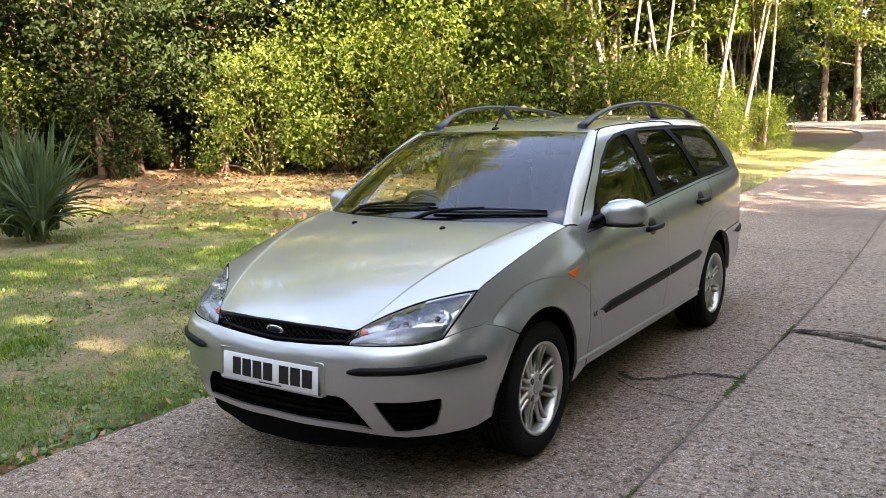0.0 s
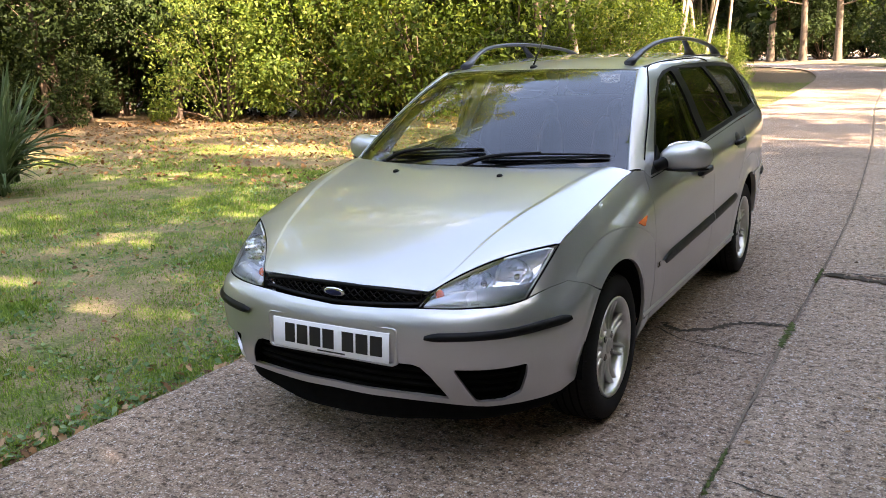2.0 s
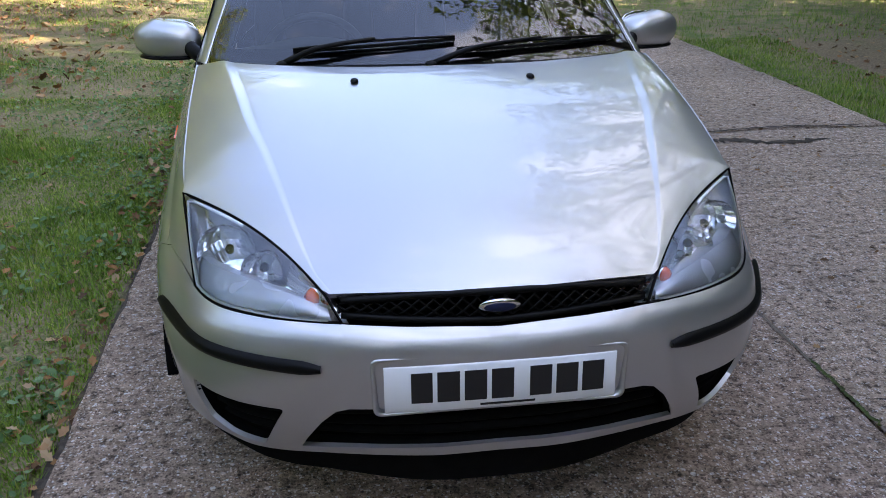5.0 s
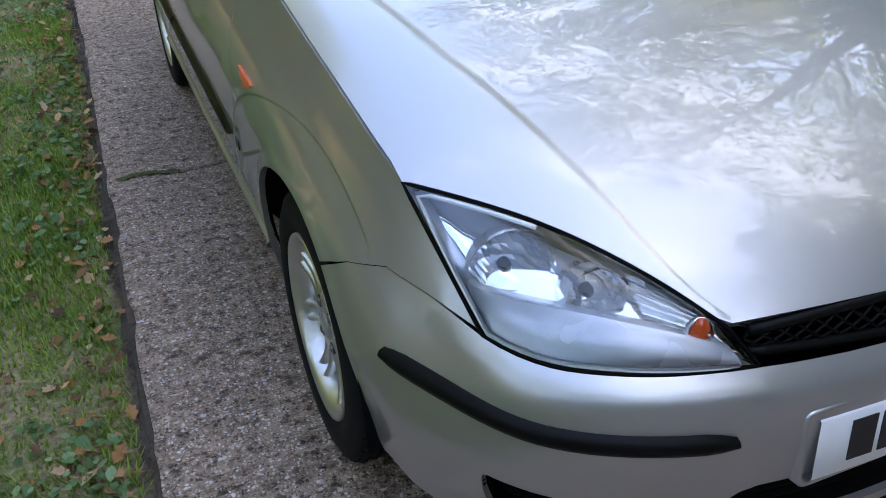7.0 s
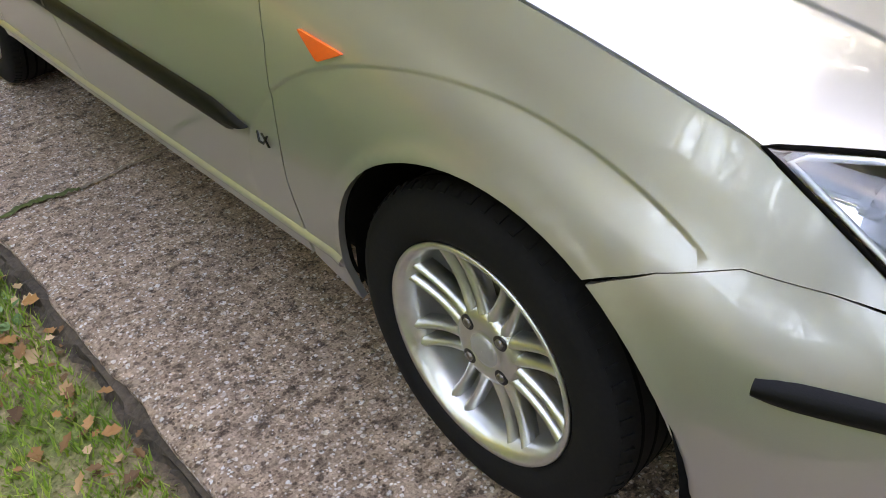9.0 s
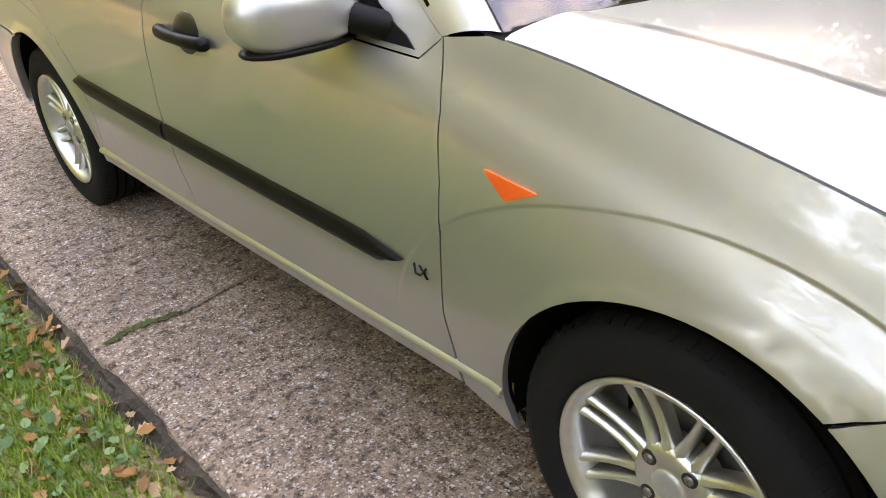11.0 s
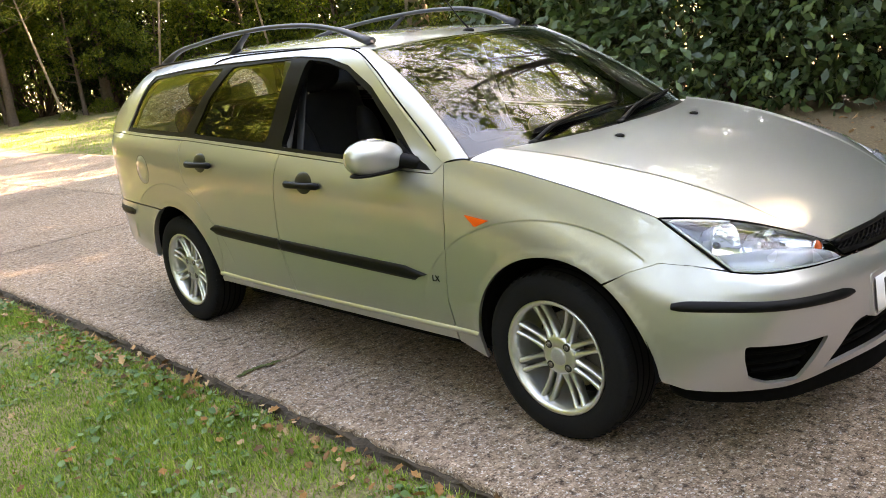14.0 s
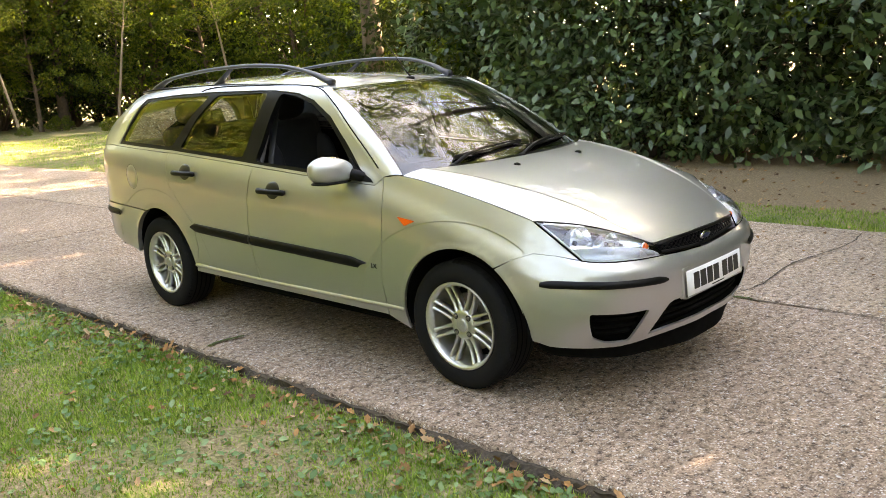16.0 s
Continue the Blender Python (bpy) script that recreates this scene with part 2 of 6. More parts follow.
def panel(name, parent, mat, loop, surf, holes=(), h=0.03, lip=0.014, gap=0.0022, label="", flip=False, edge_h=None, lines=()):
    """A sheet-metal panel: the part of the surface surf(a, b) inside an outline, with folded edges."""
    from mathutils.geometry import delaunay_2d_cdt
    outer = resampled([tuple(q) for q in shrunk(resampled(loop, (edge_h or h) * 0.8), gap)], edge_h or h)
    loops = [outer, *[resampled(q, edge_h or h) for q in holes]]
    lo, hi = outer.min(0), outer.max(0)
    ga, gb = np.meshgrid(np.arange(lo[0] + h / 2, hi[0], h), np.arange(lo[1] + h / 2, hi[1], h))
    grid = np.stack([ga.ravel(), gb.ravel()], 1)
    ok = inside(grid, outer)
    for q in loops[1:]:
        ok &= ~inside(grid, q)
    grid = grid[ok]
    rim = np.concatenate(loops)
    if len(grid):
        near = np.array([np.min(np.sum((rim - g) ** 2, 1)) for g in grid])
        grid = grid[near > (0.45 * h) ** 2]
    folds = []
    for line in lines:
        line = np.array(line, float)
        ok = inside(line, outer)
        for q in loops[1:]:
            ok &= ~inside(line, q)
        ok &= np.array([np.min(np.sum((rim - g) ** 2, 1)) for g in line]) > (0.3 * h) ** 2
        folds.append((line, ok))
        if len(grid):
            grid = grid[np.array([np.min(np.sum((line - g) ** 2, 1)) for g in grid]) > (0.4 * h) ** 2]
    pts = np.concatenate([rim, grid])
    edges, at = [], 0
    for q in loops:
        edges += [(at + i, at + (i + 1) % len(q)) for i in range(len(q))]
        at += len(q)
    for line, ok in folds:
        k0 = len(pts)
        idx = np.cumsum(ok) - 1 + k0
        pts = np.concatenate([pts, line[ok]])
        edges += [(int(idx[i]), int(idx[i + 1])) for i in range(len(line) - 1) if ok[i] and ok[i + 1]]
    vs, _, fs, *_ = delaunay_2d_cdt([Vector(p) for p in pts], edges, [], 0, 1e-6)
    uv = np.array([tuple(v) for v in vs])
    tri = np.array([f for f in fs if len(f) == 3])
    mid = uv[tri].mean(1)
    keep = inside(mid, outer)
    for q in loops[1:]:
        keep &= ~inside(mid, q)
    tri = tri[keep]
    e = 2e-4
    def place(u):
        return surf(u[:, 0], u[:, 1])
    p3 = place(uv)
    nrm = np.cross(place(uv + (e, 0)) - place(uv - (e, 0)), place(uv + (0, e)) - place(uv - (0, e)))
    nrm /= np.linalg.norm(nrm, axis=1)[:, None] + 1e-12
    if flip:
        nrm, tri = -nrm, tri[:, ::-1]
    verts, norms, faces = list(p3), list(nrm), [tuple(f) for f in tri]
    if lip:
        seen = {}
        for f in tri:
            for a, b in ((f[0], f[1]), (f[1], f[2]), (f[2], f[0])):
                seen[(a, b)] = seen.get((a, b), 0) + 1
        for a, b in [k for k in seen if (k[1], k[0]) not in seen]:
            o = np.cross(p3[b] - p3[a], nrm[a])
            o /= np.linalg.norm(o) + 1e-12
            k = len(verts)
            verts += [p3[a], p3[b], p3[b] - nrm[b] * lip, p3[a] - nrm[a] * lip]
            norms += [o] * 4
            faces.append((k + 1, k, k + 3, k + 2))
    return from_data(name, verts, faces, mat, parent, label, True, None, norms)


def lofted(name, rings, mat, parent=None, label="", closed=False, smooth=True, where=None, caps=False, sides=None):
    """A skin over rows of points; closed: each row is a ring."""
    rings = [np.asarray(r, float) for r in rings]
    n = len(rings[0])
    verts = np.concatenate(rings)
    faces = []
    for i in range(len(rings) - 1):
        for j in range(n if closed else n - 1):
            k = (j + 1) % n
            faces.append((i * n + j, i * n + k, (i + 1) * n + k, (i + 1) * n + j))
    if caps:
        faces += [tuple(reversed(range(n))), tuple((len(rings) - 1) * n + j for j in range(n))]
    return from_data(name, verts, faces, mat, parent, label, smooth, where)


def tube_rings(path, radius, n=8, flat=1.0):
    path = np.asarray(path, float)
    rings = []
    for i, p in enumerate(path):
        t = path[min(i + 1, len(path) - 1)] - path[max(i - 1, 0)]
        t /= np.linalg.norm(t) + 1e-12
        up = np.array([0, 0, 1.0]) if abs(t[2]) < 0.9 else np.array([1.0, 0, 0])
        a = np.cross(t, up)
        a /= np.linalg.norm(a)
        b = np.cross(a, t)
        r = radius[i] if np.ndim(radius) else radius
        rings.append([p + r * (np.cos(q) * a + flat * np.sin(q) * b) for q in np.linspace(0, 2 * np.pi, n, endpoint=False)])
    return rings


def tube(name, path, radius, mat, parent=None, label="", n=8, flat=1.0, where=None):
    return lofted(name, tube_rings(path, radius, n, flat), mat, parent, label, closed=True, caps=True, where=where)


def catmull(points, n=8):
    p = [np.array(q, float) for q in points]
    p = [2 * p[0] - p[1], *p, 2 * p[-1] - p[-2]]
    out = []
    for a, b, c, d in zip(p, p[1:], p[2:], p[3:]):
        for t in np.linspace(0, 1, n, endpoint=False):
            out.append(0.5 * (2 * b + (c - a) * t + (2 * a - 5 * b + 4 * c - d) * t * t + (3 * b - a - 3 * c + d) * t**3))
    out.append(p[-2])
    return np.array(out)


def block(size, bevel=0.01, seg=2, taper=None):
    """A bmesh box with rounded edges, centred."""
    bm = bmesh.new()
    bmesh.ops.create_cube(bm, size=1.0)
    bmesh.ops.scale(bm, vec=size, verts=bm.verts)
    if taper:
        for v in bm.verts:
            k = v.co.z / size[2] + 0.5
            v.co.x *= 1 + (taper[0] - 1) * k
            v.co.y *= 1 + (taper[1] - 1) * k
    if bevel:
        bmesh.ops.bevel(bm, geom=bm.edges[:], offset=bevel, segments=seg, profile=0.5, affect="EDGES")
    return bm


def turned(profile, n=48, axis="x"):
    """A bmesh turned about x from (radius, x) pairs."""
    bm = bmesh.new()
    rows = [[bm.verts.new((x, r * math.cos(a), r * math.sin(a))) for a in np.linspace(0, 2 * np.pi, n, endpoint=False)] for r, x in profile]
    for a, b in zip(rows, rows[1:]):
        for j in range(n):
            bm.faces.new((a[j], a[(j + 1) % n], b[(j + 1) % n], b[j]))
    bmesh.ops.recalc_face_normals(bm, faces=bm.faces)
    return bm


def ball(size, pose_m=None, seg=24, rings=14, power=2.0):
    """A bmesh superellipsoid."""
    bm = bmesh.new()
    bmesh.ops.create_uvsphere(bm, u_segments=seg, v_segments=rings, radius=1)
    for v in bm.verts:
        k = (abs(v.co.x) ** power + abs(v.co.y) ** power + abs(v.co.z) ** power) ** (1 / power)
        v.co /= k
        v.co = Vector((v.co.x * size[0], v.co.y * size[1], v.co.z * size[2]))
    if pose_m is not None:
        bmesh.ops.transform(bm, matrix=pose_m, verts=bm.verts)
    return bm

# ---- the car: x to its right, y ahead, z up; the origin lies on the road under the front axle ----
PLAN = catmull([(-.15, .868), (0, .870), (.15, .868), (.30, .859), (.42, .840), (.53, .805), (.62, .755), (.69, .685), (.745, .598), (.785, .50), (.808, .40),
                (.820, .28), (.825, .1), (.826, -.3), (.828, -.8), (.83, -1.4), (.83, -2.0), (.828, -2.5), (.815, -2.9), (.79, -3.2),
                (.75, -3.38), (.68, -3.48), (.55, -3.54), (.3, -3.57), (0, -3.58)], 16)[16:]
ARC = np.r_[0, np.cumsum(np.linalg.norm(np.diff(PLAN, axis=0), axis=1))]
TAN = np.gradient(PLAN, ARC, axis=0)
BELT = spline([(-3.6, 1.06), (-3.1, 1.075), (-2.35, 1.045), (-1.6, 1.0), (-1.35, .985), (-.95, .96), (-.5, .935), (-.25, .885), (0, .82), (.2, .755), (.4, .69), (.6, .62), (.9, .5)])
CANT = spline([(-3.6, 1.34), (-3.3, 1.375), (-3.0, 1.412), (-2.6, 1.435), (-2, 1.442), (-1.5, 1.432), (-1.0, 1.398), (-.5, 1.375), (-.25, 1.325), (0, 1.26), (.2, 1.195), (.4, 1.13), (.6, 1.06), (.9, .94)])
O_UP = spline([(-.45, 0), (-.3, -.006), (-.18, -.016), (-.09, -.032), (0, -.052), (.15, -.078), (.25, -.096), (.5, -.134), (.75, -.182), (.88, -.216), (.95, -.245), (1.0, -.275), (1.1, -.33)])
O_LOW = spline([(.15, -.10), (.20, -.066), (.24, -.046), (.30, -.034), (.36, -.024), (.45, -.012), (.55, -.004), (.65, 0), (.75, 0)])
O_FRONT = spline([(-.5, -.02), (-.2, -.004), (-.12, -.004), (-.07, -.006), (-.04, -.012), (-.015, -.026), (0, -.045), (.05, -.11), (.2, -.3)])
O_CHIN = spline([(.15, -.10), (.20, -.075), (.26, -.06), (.30, -.046), (.33, -.034), (.38, -.018), (.44, -.006), (.5, 0), (.6, 0)])
LAMP_FOOT = spline([(0, .618), (.2, .626), (.35, .637), (.55, .644), (.72, .656), (.80, .68), (.83, .69)])
ARCHES = ((0.045, .31, .368, 0.0, .628, .487), (-2.565, .31, .372, -2.6, .605, .50))


def plan_at(s):
    s = np.abs(s)
    return np.stack([np.interp(s, ARC, PLAN[:, 0]), np.interp(s, ARC, PLAN[:, 1])], -1)


def sy(y):
    return float(np.interp(-y, -PLAN[:, 1], ARC))


def sx(x):
    n = 9 * 16
    return float(np.interp(x, PLAN[:n, 0], ARC[:n]))


def shell(s, z, inward=0.0):
    """The outside of the body: s runs round it from the nose (negative on the left), z up."""
    s, z = np.asarray(s, float), np.asarray(z, float)
    p = plan_at(s)
    a = np.abs(s)
    tx, ty = np.interp(a, ARC, TAN[:, 0]), np.interp(a, ARC, TAN[:, 1])
    x, y = p[:, 0], p[:, 1]
    front, rear = step(y, .50, .74), step(-y, 3.2, 3.45)
    k = (z - BELT(y)) / (CANT(y) - BELT(y))
    side = O_UP(k) + O_LOW(z)
    for yc, zc, r, ye, ea, eb in ARCHES:
        e = np.hypot((y - ye) / ea, (z - .31) / eb)
        side = side - .0030 * (1 - step(e, .983, 1.0)) * step(z, .30, .48) * (1 - step(y, .24, .36) * (1 - step(z, .672, .705)))
        d = np.hypot(y - yc, z - zc)
        side = side + .006 * (1 - step(d, r, r + .035)) * step(z, .26, .34)
    nose = O_FRONT(z - LAMP_FOOT(x)) + O_CHIN(z) * (.25 + .75 * step(x, .1, .45))
    tail = O_UP(k) * .6 + O_LOW(z) * .8
    o = side * (1 - front) * (1 - rear) + nose * front + tail * rear - inward
    return np.stack([np.sign(s + 1e-12) * (x - ty * o), y + tx * o, z], -1)


BONNET_C = spline([(-.40, 1.016), (-.2, 1.004), (0, .979), (.2, .938), (.4, .884), (.6, .814), (.7, .766), (.77, .722), (.81, .690), (.84, .66)])
WING_Z = spline([(-.45, .990), (-.36, .980), (-.25, .966), (0, .917), (.2, .870), (.4, .815)])
CUT_X = spline([(.4, .712), (.455, .650), (.53, .570), (.64, .470), (.70, .425), (.767, .378), (.84, .325)])
CUT_Z = spline([(.4, .815), (.455, .804), (.53, .786), (.64, .747), (.70, .722), (.767, .689), (.84, .65)])


def EDGE_Z(y):
    return np.where(np.asarray(y) < .4, WING_Z(y), CUT_Z(y))


def EDGE_X(y):
    y = np.atleast_1d(np.asarray(y, float))
    s = np.interp(-np.minimum(y, .4), -PLAN[:, 1], ARC)
    side = shell(s, WING_Z(np.minimum(y, .4)))[:, 0] - .002
    return np.where(y < .4, side, CUT_X(y)).reshape(y.shape)


CREASE = spline([(-.4, .632), (-.2, .604), (0, .568), (.2, .530), (.3, .503), (.45, .467), (.6, .430), (.7, .400), (.77, .374), (.9, .33)])
FOLD_W = spline([(-.3, .040), (0, .036), (.3, .029), (.5, .020), (.65, .012), (.74, .005), (.8, .004)])


def crease_at(y):
    return np.minimum(CREASE(y), EDGE_X(y) * .955)


def bonnet_skin(x, y):
    """A sunken middle with a narrow fold up to the outer planes, which fades out at the nose."""
    x, y = np.asarray(x, float), np.asarray(y, float)
    xe, xc = EDGE_X(y), crease_at(y)
    ax = np.abs(x)
    drop = BONNET_C(y) - EDGE_Z(y)
    u = np.clip((ax - xc) / (xe - xc), 0, None)
    g = np.where(ax < xc, .25 * (ax / xc) ** 2, .25 + .75 * (.34 * u + .66 * u**2))
    nose = step(y, .25, .68)
    g = g * (1 - nose) + nose * np.abs(ax / xe) ** 2.1
    w = FOLD_W(y)
    fold = .20 * w * step((ax - xc) / w, 0, 1) * np.clip(1 - u * u, 0, 1)
    return np.stack([x, y, BONNET_C(y) - drop * g + fold], -1)


ROOF_C = spline([(-.85, 1.385), (-.93, 1.402), (-1.1, 1.428), (-1.4, 1.454), (-1.9, 1.472), (-2.5, 1.470), (-2.9, 1.456), (-3.15, 1.438), (-3.3, 1.42)])


def roof_skin(x, y):
    x, y = np.asarray(x, float), np.asarray(y, float)
    return np.stack([x, y, ROOF_C(y) - .030 * (np.abs(x) / .55) ** 2.2 - .006 * step(np.abs(x), .53, .56)], -1)


def screen_skin(u, v):
    """The windscreen: u -1 to 1 across, v 0 to 1 up."""
    u, v = np.asarray(u, float), np.asarray(v, float)
    hw = .716 + (.540 - .716) * v
    yc, zc = -.20 + (-.93 + .20) * v, .995 + (1.402 - .995) * v
    ye, ze = -.36 + (-1.03 + .36) * v, .977 + (1.386 - .977) * v
    w = np.abs(u) ** 2.2
    bulge = .035 * 4 * v * (1 - v)
    return np.stack([u * hw, yc + (ye - yc) * w + bulge * .45, zc + (ze - zc) * w + bulge * .85], -1)


def lamp_skin(t, v, sgn=1, depth=0.0):
    """The headlamp's lens: t from the grille to the wing, v from bumper to bonnet."""
    t, v = np.asarray(t, float), np.asarray(v, float)
    yt = .767 + (.40 - .767) * t
    top = np.stack([EDGE_X(yt) - .002, yt, EDGE_Z(yt) - .003], -1)
    xb = .352 + (.722 - .352) * t
    sb = np.interp(xb, PLAN[:9 * 16, 0], ARC[:9 * 16])
    foot = shell(sb, LAMP_FOOT(xb) + .001)
    v = v[:, None]
    b = (.042 * 4 * v * (1 - v)) * np.sin(np.pi * np.clip(t, 0, 1) ** .8)[:, None] ** .7
    n = np.stack([.30 + .35 * t, .80 - .2 * t, .45 + 0 * t], -1)
    p = foot * (1 - v) + top * v + n * (b - depth)
    return p * (sgn, 1, 1)


def arc_pts(i, a0, a1, n=16):
    yc, zc, r = ARCHES[i][:3]
    return [(yc + r * math.cos(a), zc + r * math.sin(a)) for a in np.linspace(radians(a0), radians(a1), n)]


def arch_lines(i, sgn):
    """Lines along the crease over a wheel arch."""
    ye, ea, eb = ARCHES[i][3:]
    return [[(sgn * sy(ye + ea * e * math.cos(a)), .31 + eb * e * math.sin(a)) for a in np.linspace(radians(12), radians(168), 70)] for e in (.93, .952, .963, .972, .981, .990, 1.001, 1.012, 1.035)]


car = new("estate_car")
tagged(car, "silver metallic five-door estate car parked on concrete drive", "car")


def on_side(points, sgn):
    return [(sgn * sy(y), z) for y, z in points]


DLO = [(-.520, .944), (-.75, .955), (-1.0, .968), (-1.35, .990), (-1.62, 1.008), (-2.35, 1.053), (-3.13, 1.082), (-3.075, 1.20), (-2.985, 1.325), (-2.92, 1.372),
       (-2.5, 1.392), (-2.11, 1.400), (-1.6, 1.398), (-1.47, 1.395), (-1.25, 1.375), (-1.10, 1.338), (-.92, 1.250), (-.76, 1.125), (-.62, 1.00), (-.535, .955)]
FRONT_WIN = [(-.70, .975), (-1.0, .984), (-1.50, 1.012), (-1.405, 1.378), (-1.26, 1.358), (-1.12, 1.322), (-.93, 1.222), (-.80, 1.112), (-.70, 1.02)]
REAR_WIN = [(-1.625, 1.028), (-2.30, 1.068), (-2.19, 1.24), (-2.03, 1.378), (-1.52, 1.384)]
QUARTER_WIN = [(-2.40, 1.075), (-3.10, 1.102), (-3.05, 1.20), (-2.96, 1.318), (-2.90, 1.352), (-2.5, 1.372), (-2.11, 1.378), (-2.27, 1.24)]
DOOR_SEAM_F = [(-.455, .968), (-.425, .86), (-.420, .744), (-.440, .60), (-.462, .46), (-.452, .338)]
DOOR_SEAM_B = [(-1.505, .335), (-1.530, .48), (-1.538, .649), (-1.520, .82), (-1.490, .985)]
DOOR_SEAM_R = [(-2.165, .345), (-2.13, .46), (-2.135, .60), (-2.25, .722), (-2.365, .83), (-2.395, .95), (-2.40, 1.038)]


def below_belt(y):
    return float(np.interp(-y, [.52, 1.0, 1.35, 1.62, 2.35, 3.13, 3.4], [.944, .968, .990, 1.008, 1.053, 1.082, 1.088])) - .014


for sgn in (1, -1):
    def side_panel(name, pts, mat=PAINT, parent=car, inward=0.0, holes=(), **kw):
        return panel(name, parent, mat, on_side(pts, sgn), lambda s, z: shell(s, z, inward), [on_side(q, sgn) for q in holes],
                     flip=True, **kw)

    # front wing
    wing = [(-.447, .288), (-.447, .338), *reversed(DOOR_SEAM_F[:-1]), *[(float(q), float(WING_Z(q))) for q in np.linspace(-.36, .40, 16)]]
    loop = on_side(wing, sgn) + [(sgn * sx(.775), .742), (sgn * sx(.726), .661), (sgn * sy(.53), .676), (sgn * sy(.43), .684), (sgn * sy(.34), .657)] + on_side(arc_pts(0, 56, 191, 26), sgn)
    wing_ob = panel("front_wing", car, PAINT, loop, shell, flip=True, gap=.001, h=.02, edge_h=.016, lines=arch_lines(0, sgn))
    # front door and rear door
    door = [*DOOR_SEAM_F, *DOOR_SEAM_B, (-1.35, below_belt(-1.35)), (-1.0, below_belt(-1.0)), (-.75, below_belt(-.75)), (-.50, below_belt(-.52))]
    fdoor = side_panel("front_door", door, lines=arch_lines(0, sgn), h=.026, edge_h=.022)
    door = [*reversed(DOOR_SEAM_B), *DOOR_SEAM_R, (-2.35, below_belt(-2.35)), (-1.62, below_belt(-1.62))]
    rdoor = side_panel("rear_door", door, lines=arch_lines(1, sgn), h=.026, edge_h=.022)
    # sill
    side_panel("sill", [(-.447, .292), (-.452, .333), (-1.505, .330), (-2.165, .340), (-2.185, .325), (-2.19, .300), (-1.3, .296)], inward=-.003, h=.03, lip=.03)
    ledge = [(-.326, .338), (-.36, .338), (-.447, .338), (-1.0, .336), (-1.505, .334), (-2.0, .340), (-2.185, .345)]
    rows = [[shell(np.array([sgn * sy(q[0])]), np.array([q[1] + dz]), -d)[0] for d, dz in ((-.004, .012), (.006, .006), (.0100, .000), (.0100, -.006), (.001, -.014))] for q in ledge]
    lofted("sill_ledge", rows if sgn < 0 else [r[::-1] for r in rows], PAINT, car)
    # rear wing
    quarter = [*reversed(DOOR_SEAM_R[1:]), (-2.165, .345), *arc_pts(1, 4, 112, 22), (-3.05, .668), (-3.25, .672), (-3.42, .675), (-3.49, .70), (-3.50, .85), (-3.47, .98), (-3.42, 1.074),
               (-3.13, below_belt(-3.13)), (-2.7, below_belt(-2.7))]
    qwing = side_panel("rear_wing", quarter, h=.022, edge_h=.018, lines=arch_lines(1, sgn))
    # window surround: pillars, cant rail
    frame_loop = [(-.455, .966), (-.50, below_belt(-.52)), (-1.0, below_belt(-1.0)), (-1.62, below_belt(-1.62)), (-2.35, below_belt(-2.35)), (-3.13, below_belt(-3.13)), (-3.425, 1.076),
                  (-3.35, 1.17), (-3.22, 1.30), (-3.10, 1.392), (-2.8, 1.422), (-2.4, 1.436), (-2, 1.440), (-1.5, 1.431), (-1.25, 1.418), (-1.085, 1.396), (-.93, 1.305), (-.75, 1.178), (-.58, 1.052), (-.47, .975)]
    side_panel("window_surround", frame_loop, holes=[DLO], h=.03, edge_h=.02, gap=.001, lip=.02)
    # black frames and glass
    side_panel("window_frame", [*DLO], BLACK_TRIM, inward=.007, holes=[rounded(q, .03) for q in (FRONT_WIN, REAR_WIN, QUARTER_WIN)], h=.03, edge_h=.018, gap=-.004, lip=.03)
    if sgn < 0:
        side_panel("door_glass", FRONT_WIN, GLASS, inward=.014, h=.05, lip=0, gap=-.006)
    side_panel("door_glass", REAR_WIN, GLASS, inward=.013, h=.05, lip=0, gap=-.006)
    side_panel("quarter_glass", QUARTER_WIN, GLASS, inward=.011, h=.05, lip=0, gap=-.006)
    # inner shell behind the gaps
    inner = [(-.30, .285), (-.45, .285), (-2.19, .285), *arc_pts(1, 6, 150, 20), (-3.0, .46), (-3.3, .50), (-3.45, .7), (-3.42, 1.06), (-2.35, 1.03), (-1.6, .985), (-.95, .945), (-.46, .93), (-.3, .92), (0, .88), (.2, .83), (.38, .78), (.50, .70), (.50, .60), *arc_pts(0, 30, 191, 22)]
    side_panel("inner_panel", inner, VOID, inward=.022, h=.06, lip=0, gap=0)
    # A pillar
    side_edge = catmull([(-.455, .968), (-.47, .975), (-.58, 1.052), (-.75, 1.178), (-.93, 1.305), (-1.085, 1.396)], 6)
    rows = []
    for i, (py, pz) in enumerate(side_edge):
        v = i / (len(side_edge) - 1)
        a = shell(np.array([sgn * sy(py)]), np.array([pz]))[0]
        b = screen_skin(np.array([sgn * 1.0]), np.array([v]))[0]
        out = np.array([sgn * .55, .35, .75])
        rows.append([a * (1 - w) + b * w + out * .011 * 4 * w * (1 - w) - np.array([sgn * .3, .2, .6]) * (.012 if w > .99 else 0) for w in (0, .15, .35, .55, .75, .9, .96, 1)])
    if sgn > 0:
        rows = [r[::-1] for r in rows]
    lofted("windscreen_pillar", rows, PAINT, car)
    # door top seam
    seam = catmull([(-.50, 1.008), (-.60, 1.085), (-.75, 1.195), (-.93, 1.318), (-1.10, 1.392), (-1.3, 1.416), (-1.6, 1.424), (-2.0, 1.427), (-2.16, 1.418), (-2.22, 1.402)], 6)
    tube("door_seal", shell(np.array([sgn * sy(q[0]) for q in seam]), np.array([q[1] for q in seam])), .0035, VOID, fdoor, n=6)
